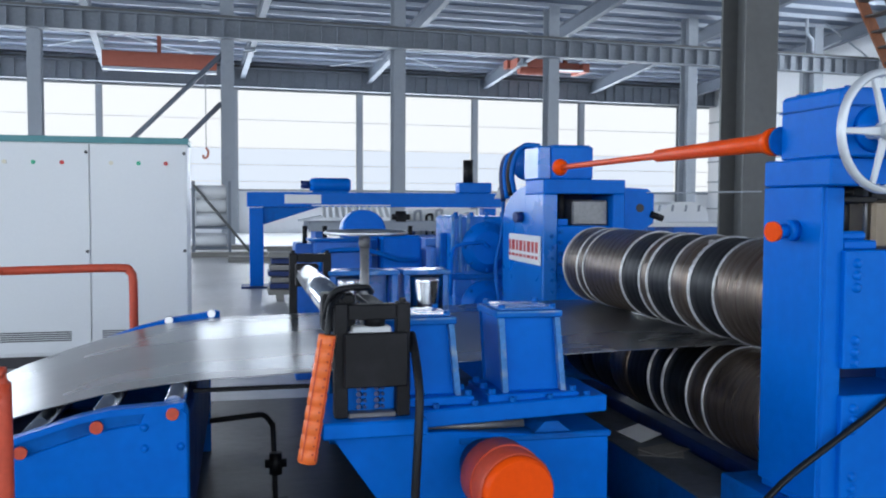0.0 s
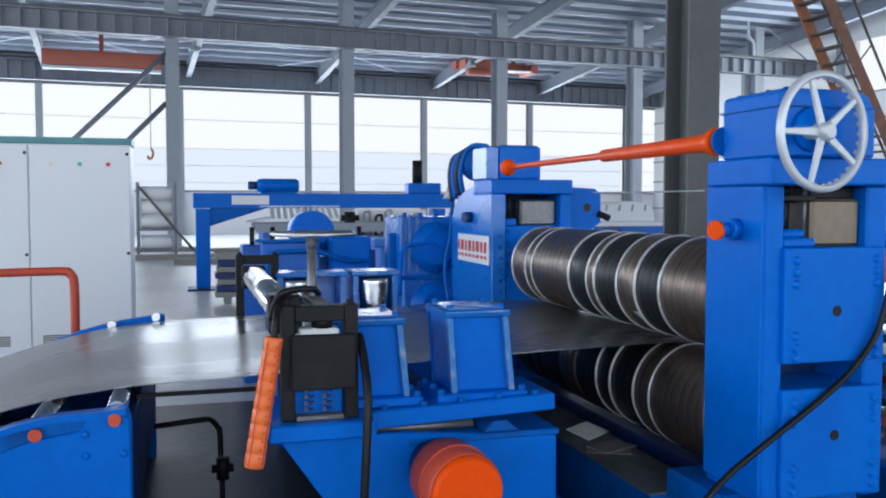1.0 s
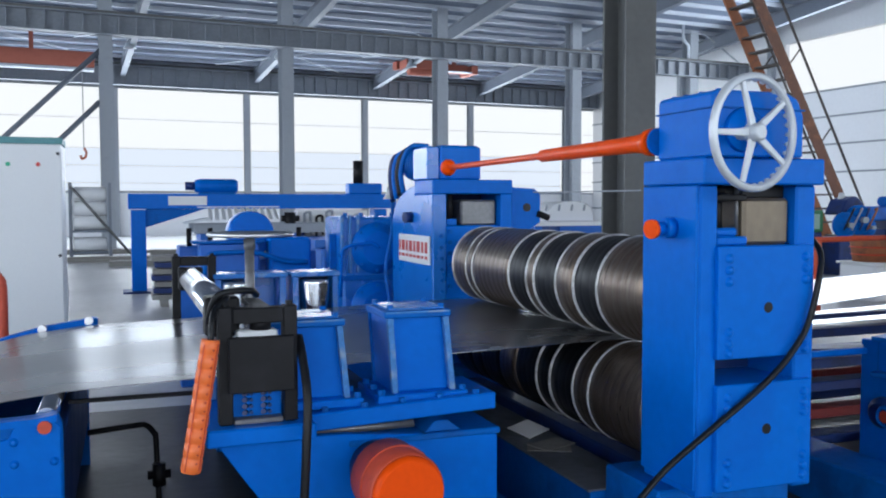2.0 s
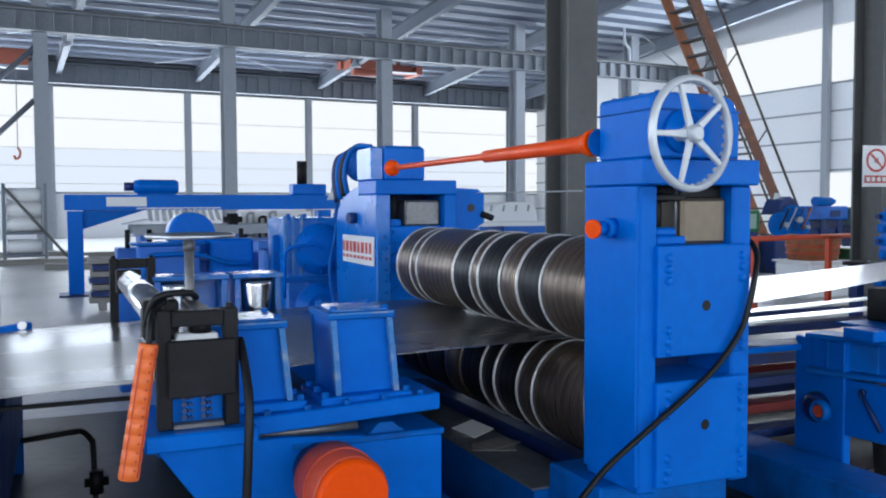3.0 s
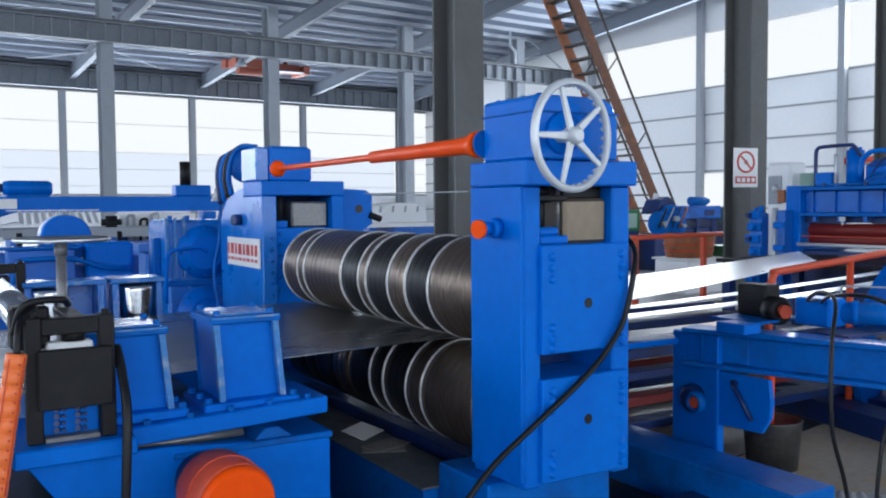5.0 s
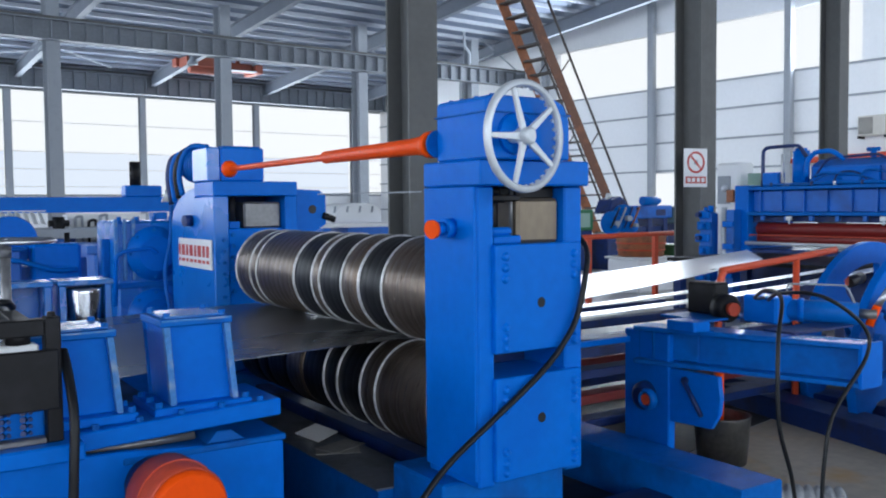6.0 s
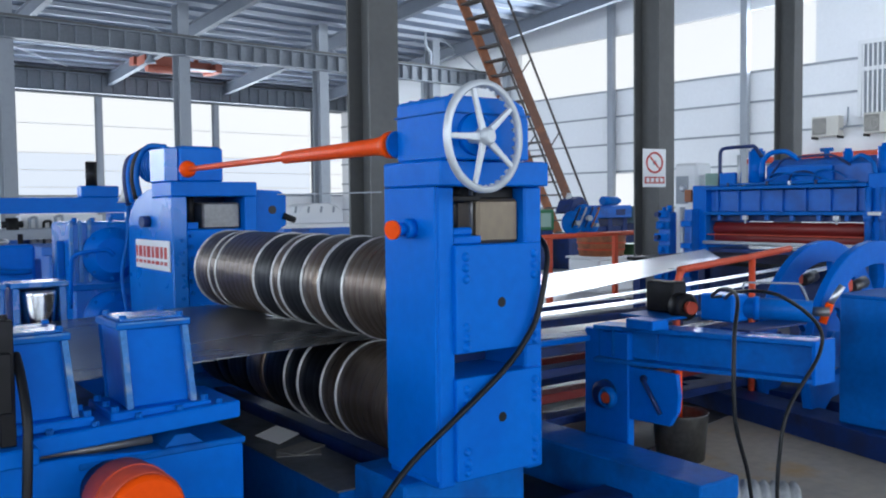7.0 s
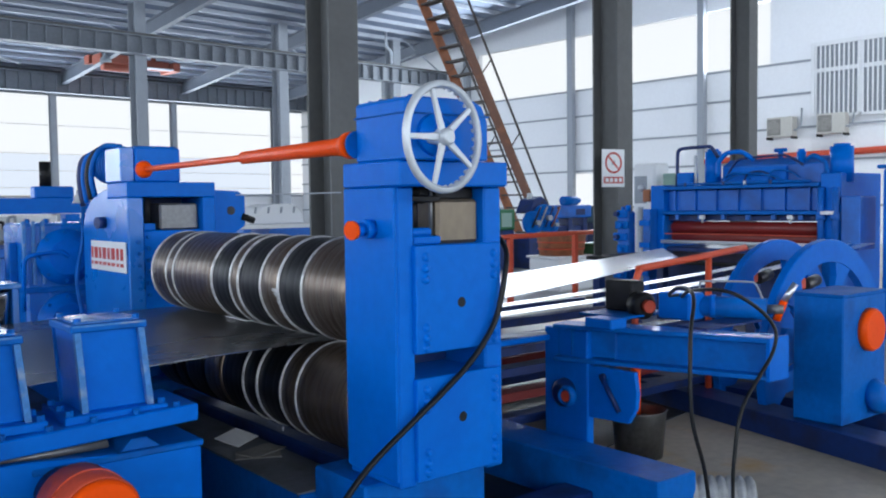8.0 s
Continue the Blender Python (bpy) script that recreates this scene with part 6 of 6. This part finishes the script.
    part("outer_post", B((9.0, 9.6, 3.7, 4.1, 0.0, 1.72), bevel=0.02), BLUE, g)
    part("outer_cap", B((8.95, 9.65, 3.66, 4.14, 1.721, 1.76), bevel=0.01), BLUE_OLD, g)
    part("tank", C(((9.5, 6.98, 1.3), (9.5, 6.98, 1.78), 0.14), seg=20), PALEGREEN, g, "pale green tank")
    pc = part("pump_case", B((9.4, 9.72, 7.21, 7.58, 0.0, 1.93), bevel=0.035), WHITE, g, "white pump case")
    part("case_panel", B((9.388, 9.3995, 7.34, 7.54, 1.4, 1.76), bevel=0.003), GIRT, pc)
    part("case_box", B((9.36, 9.3985, 7.27, 7.38, 1.42, 1.58), bevel=0.008), LADDER, pc)
    part("case_dome", lathe([(0, 0.05), (0.02, 0.045), (0.04, 0.02), (0.045, 0)], (9.385, 7.42, 1.6), (-1, 0, 0), 16), SILVER, pc)
    part("pump_wheel", C(((9.38, 7.26, 1.25), (9.34, 7.26, 1.25), 0.07), seg=16), RED, g)
    part("entry_stand", B((8.84, 9.0, 6.86, 6.97, 0.0, 1.33), bevel=0.01), BLUE_FAR, g)
    for z in (0.5, 0.85, 1.12):
        part("clamp", B((8.79, 8.839, 6.84, 6.99, z, z + 0.07), bevel=0.008), BLUE, g)
    part("tall_pipe", C(((8.9, 7.04, 0.0), (8.9, 7.04, 1.36), 0.036), seg=14), SILVER, g)
    vb = part("valve_block", B((8.84, 9.0, 7.2, 7.38, 0.0, 1.3), bevel=0.02), BLUE_FAR, g)
    for k, z in enumerate((0.45, 0.62, 0.78, 0.93, 1.08, 1.22)):
        part("valve_body", B((8.78, 8.839, 7.17 + 0.02 * (k % 2), 7.4 - 0.03 * (k % 3), z, z + 0.1), bevel=0.012), BLUE if k % 2 else BLUE_OLD, vb)
        part("valve_knob", C(((8.779, 7.25 + 0.06 * (k % 2), z + 0.05), (8.72, 7.25 + 0.06 * (k % 2), z + 0.05), 0.03), seg=12), NAVY if k % 2 else BLUE, vb)
    part("valve_top", C(((8.92, 7.26, 1.3), (8.92, 7.26, 1.38), 0.035), ((8.92, 7.34, 1.3), (8.92, 7.34, 1.36), 0.025), seg=12), BLUE, vb)
    back_bay()


def back_bay():
    """Cluttered machines far behind the line, below the siding."""
    def unit(x, y, label):
        return thing("back_machine", label, "machine", (x, y, 0), "far machine units")
    f = unit(13.0, 14.2, "pale green switch box on a dark stand in the far bay")
    part("body", B((12.75, 13.2, 13.9, 14.4, 0.0, 0.85), bevel=0.02), NAVY, f)
    part("top", B((12.72, 13.22, 13.88, 14.42, 0.851, 1.3), bevel=0.03), GREENDRUM, f)
    part("hatch", B((12.8, 13.1, 13.865, 13.879, 0.92, 1.22), bevel=0.004), PALEGREEN, f)
    f = unit(13.8, 14.0, "dark blue winding unit with round flanges in the far bay")
    part("bed", B((13.35, 14.2, 13.6, 14.4, 0.0, 0.75), bevel=0.02), NAVY, f)
    for x, z, r in ((13.55, 1.0, 0.26), (13.9, 1.1, 0.3), (14.12, 0.95, 0.2)):
        d = part("flange", lathe([(0, 0), (0, r), (0.04, r), (0.05, r * 0.8), (0.08, r * 0.4), (0.16, r * 0.35), (0.16, 0)], (x, 13.7, z), (-0.25, -1, 0), 24), BLUE_OLD, f)
        part("boss", C(((x - 0.05, 13.52, z), (x - 0.08, 13.4, z), r * 0.2), seg=12), GIRT, d)
    part("hood", plate([(13.5, 1.2), (14.15, 1.2), (14.1, 1.45), (13.9, 1.58), (13.65, 1.5)], "y", 13.75, 14.2, 0.02), NAVY, f)
    part("hopper", C(((13.75, 14.0, 1.5), (13.78, 14.0, 1.64), 0.06), seg=10), SILVER, f)
    for k in range(4):
        part("cable", tube([(13.4 + 0.2 * k, 13.55, 0.9), (13.45 + 0.2 * k, 13.45, 1.15), (13.6 + 0.2 * k, 13.5, 1.32), (13.75 + 0.18 * k, 13.65, 1.3)], 0.02, 6, 4), (RUBBER, GIRT, NAVY, LADDER)[k], f)
    f = unit(14.9, 14.0, "long blue machine beam on dark legs in the far bay")
    part("beam", B((14.25, 15.55, 13.75, 14.25, 1.08, 1.37), bevel=0.03), BLUE_FAR, f)
    part("window", B((15.0, 15.3, 13.74, 13.749, 1.14, 1.28), bevel=0), NAVY, f)
    part("motor", C(((14.5, 13.7, 1.47), (14.95, 13.7, 1.47), 0.1), ((14.95, 13.7, 1.47), (15.05, 13.7, 1.47), 0.06), seg=16), BLUE_OLD, f)
    for x in (14.35, 14.8, 15.3):
        part("leg", B((x, x + 0.14, 13.8, 14.2, 0.0, 1.08), bevel=0.01), NAVY, f)
    part("drawer", B((14.5, 15.29, 13.85, 14.2, 0.5, 0.9), bevel=0.02), NAVY, f)
    f = unit(15.8, 14.0, "grey-green machine head with hanging hoses in the far bay")
    part("head", B((15.6, 16.1, 13.7, 14.2, 0.95, 1.34), bevel=0.04), TEALGREY, f)
    part("column", B((15.68, 16.0, 13.8, 14.2, 0.0, 0.95), bevel=0.01), NAVY, f)
    part("lamp", B((15.95, 16.05, 13.66, 13.699, 1.2, 1.3), bevel=0.008), SILVER, f)
    for k in range(3):
        part("hose", tube([(15.62 + 0.17 * k, 13.68, 1.1), (15.6 + 0.17 * k, 13.6, 0.8), (15.68 + 0.17 * k, 13.6, 0.5)], 0.022, 6, 4), RUBBER, f)
    f = unit(16.8, 14.2, "low dark blue machine with an open tray in the far bay")
    part("body", B((16.3, 17.3, 13.8, 14.5, 0.0, 0.95), bevel=0.03), BLUE_FAR, f)
    part("tray", B((16.35, 17.25, 13.7, 14.4, 0.96, 1.02), bevel=0.01), GIRT, f)
    part("clamp_head", B((16.5, 16.8, 13.9, 14.3, 1.021, 1.22), bevel=0.03), BLUE_OLD, f)


exit_bridge()
stack_rack()
run_out_table()
red_rails()
loop_wheels()
press_machine()


# ---------------------------------------------------------------- movement
TURN = 98.5  # degrees a second


def motions():
    walk(cam, PATH)
    for (ar, z), way in zip(arbors, (-1, 1)):
        walk(ar, [(0.25 * k, pose(AX - 2.1, -3.9, z - 0.4, 0, way * TURN * 0.25 * k, 0)) for k in range(33)])


motions()
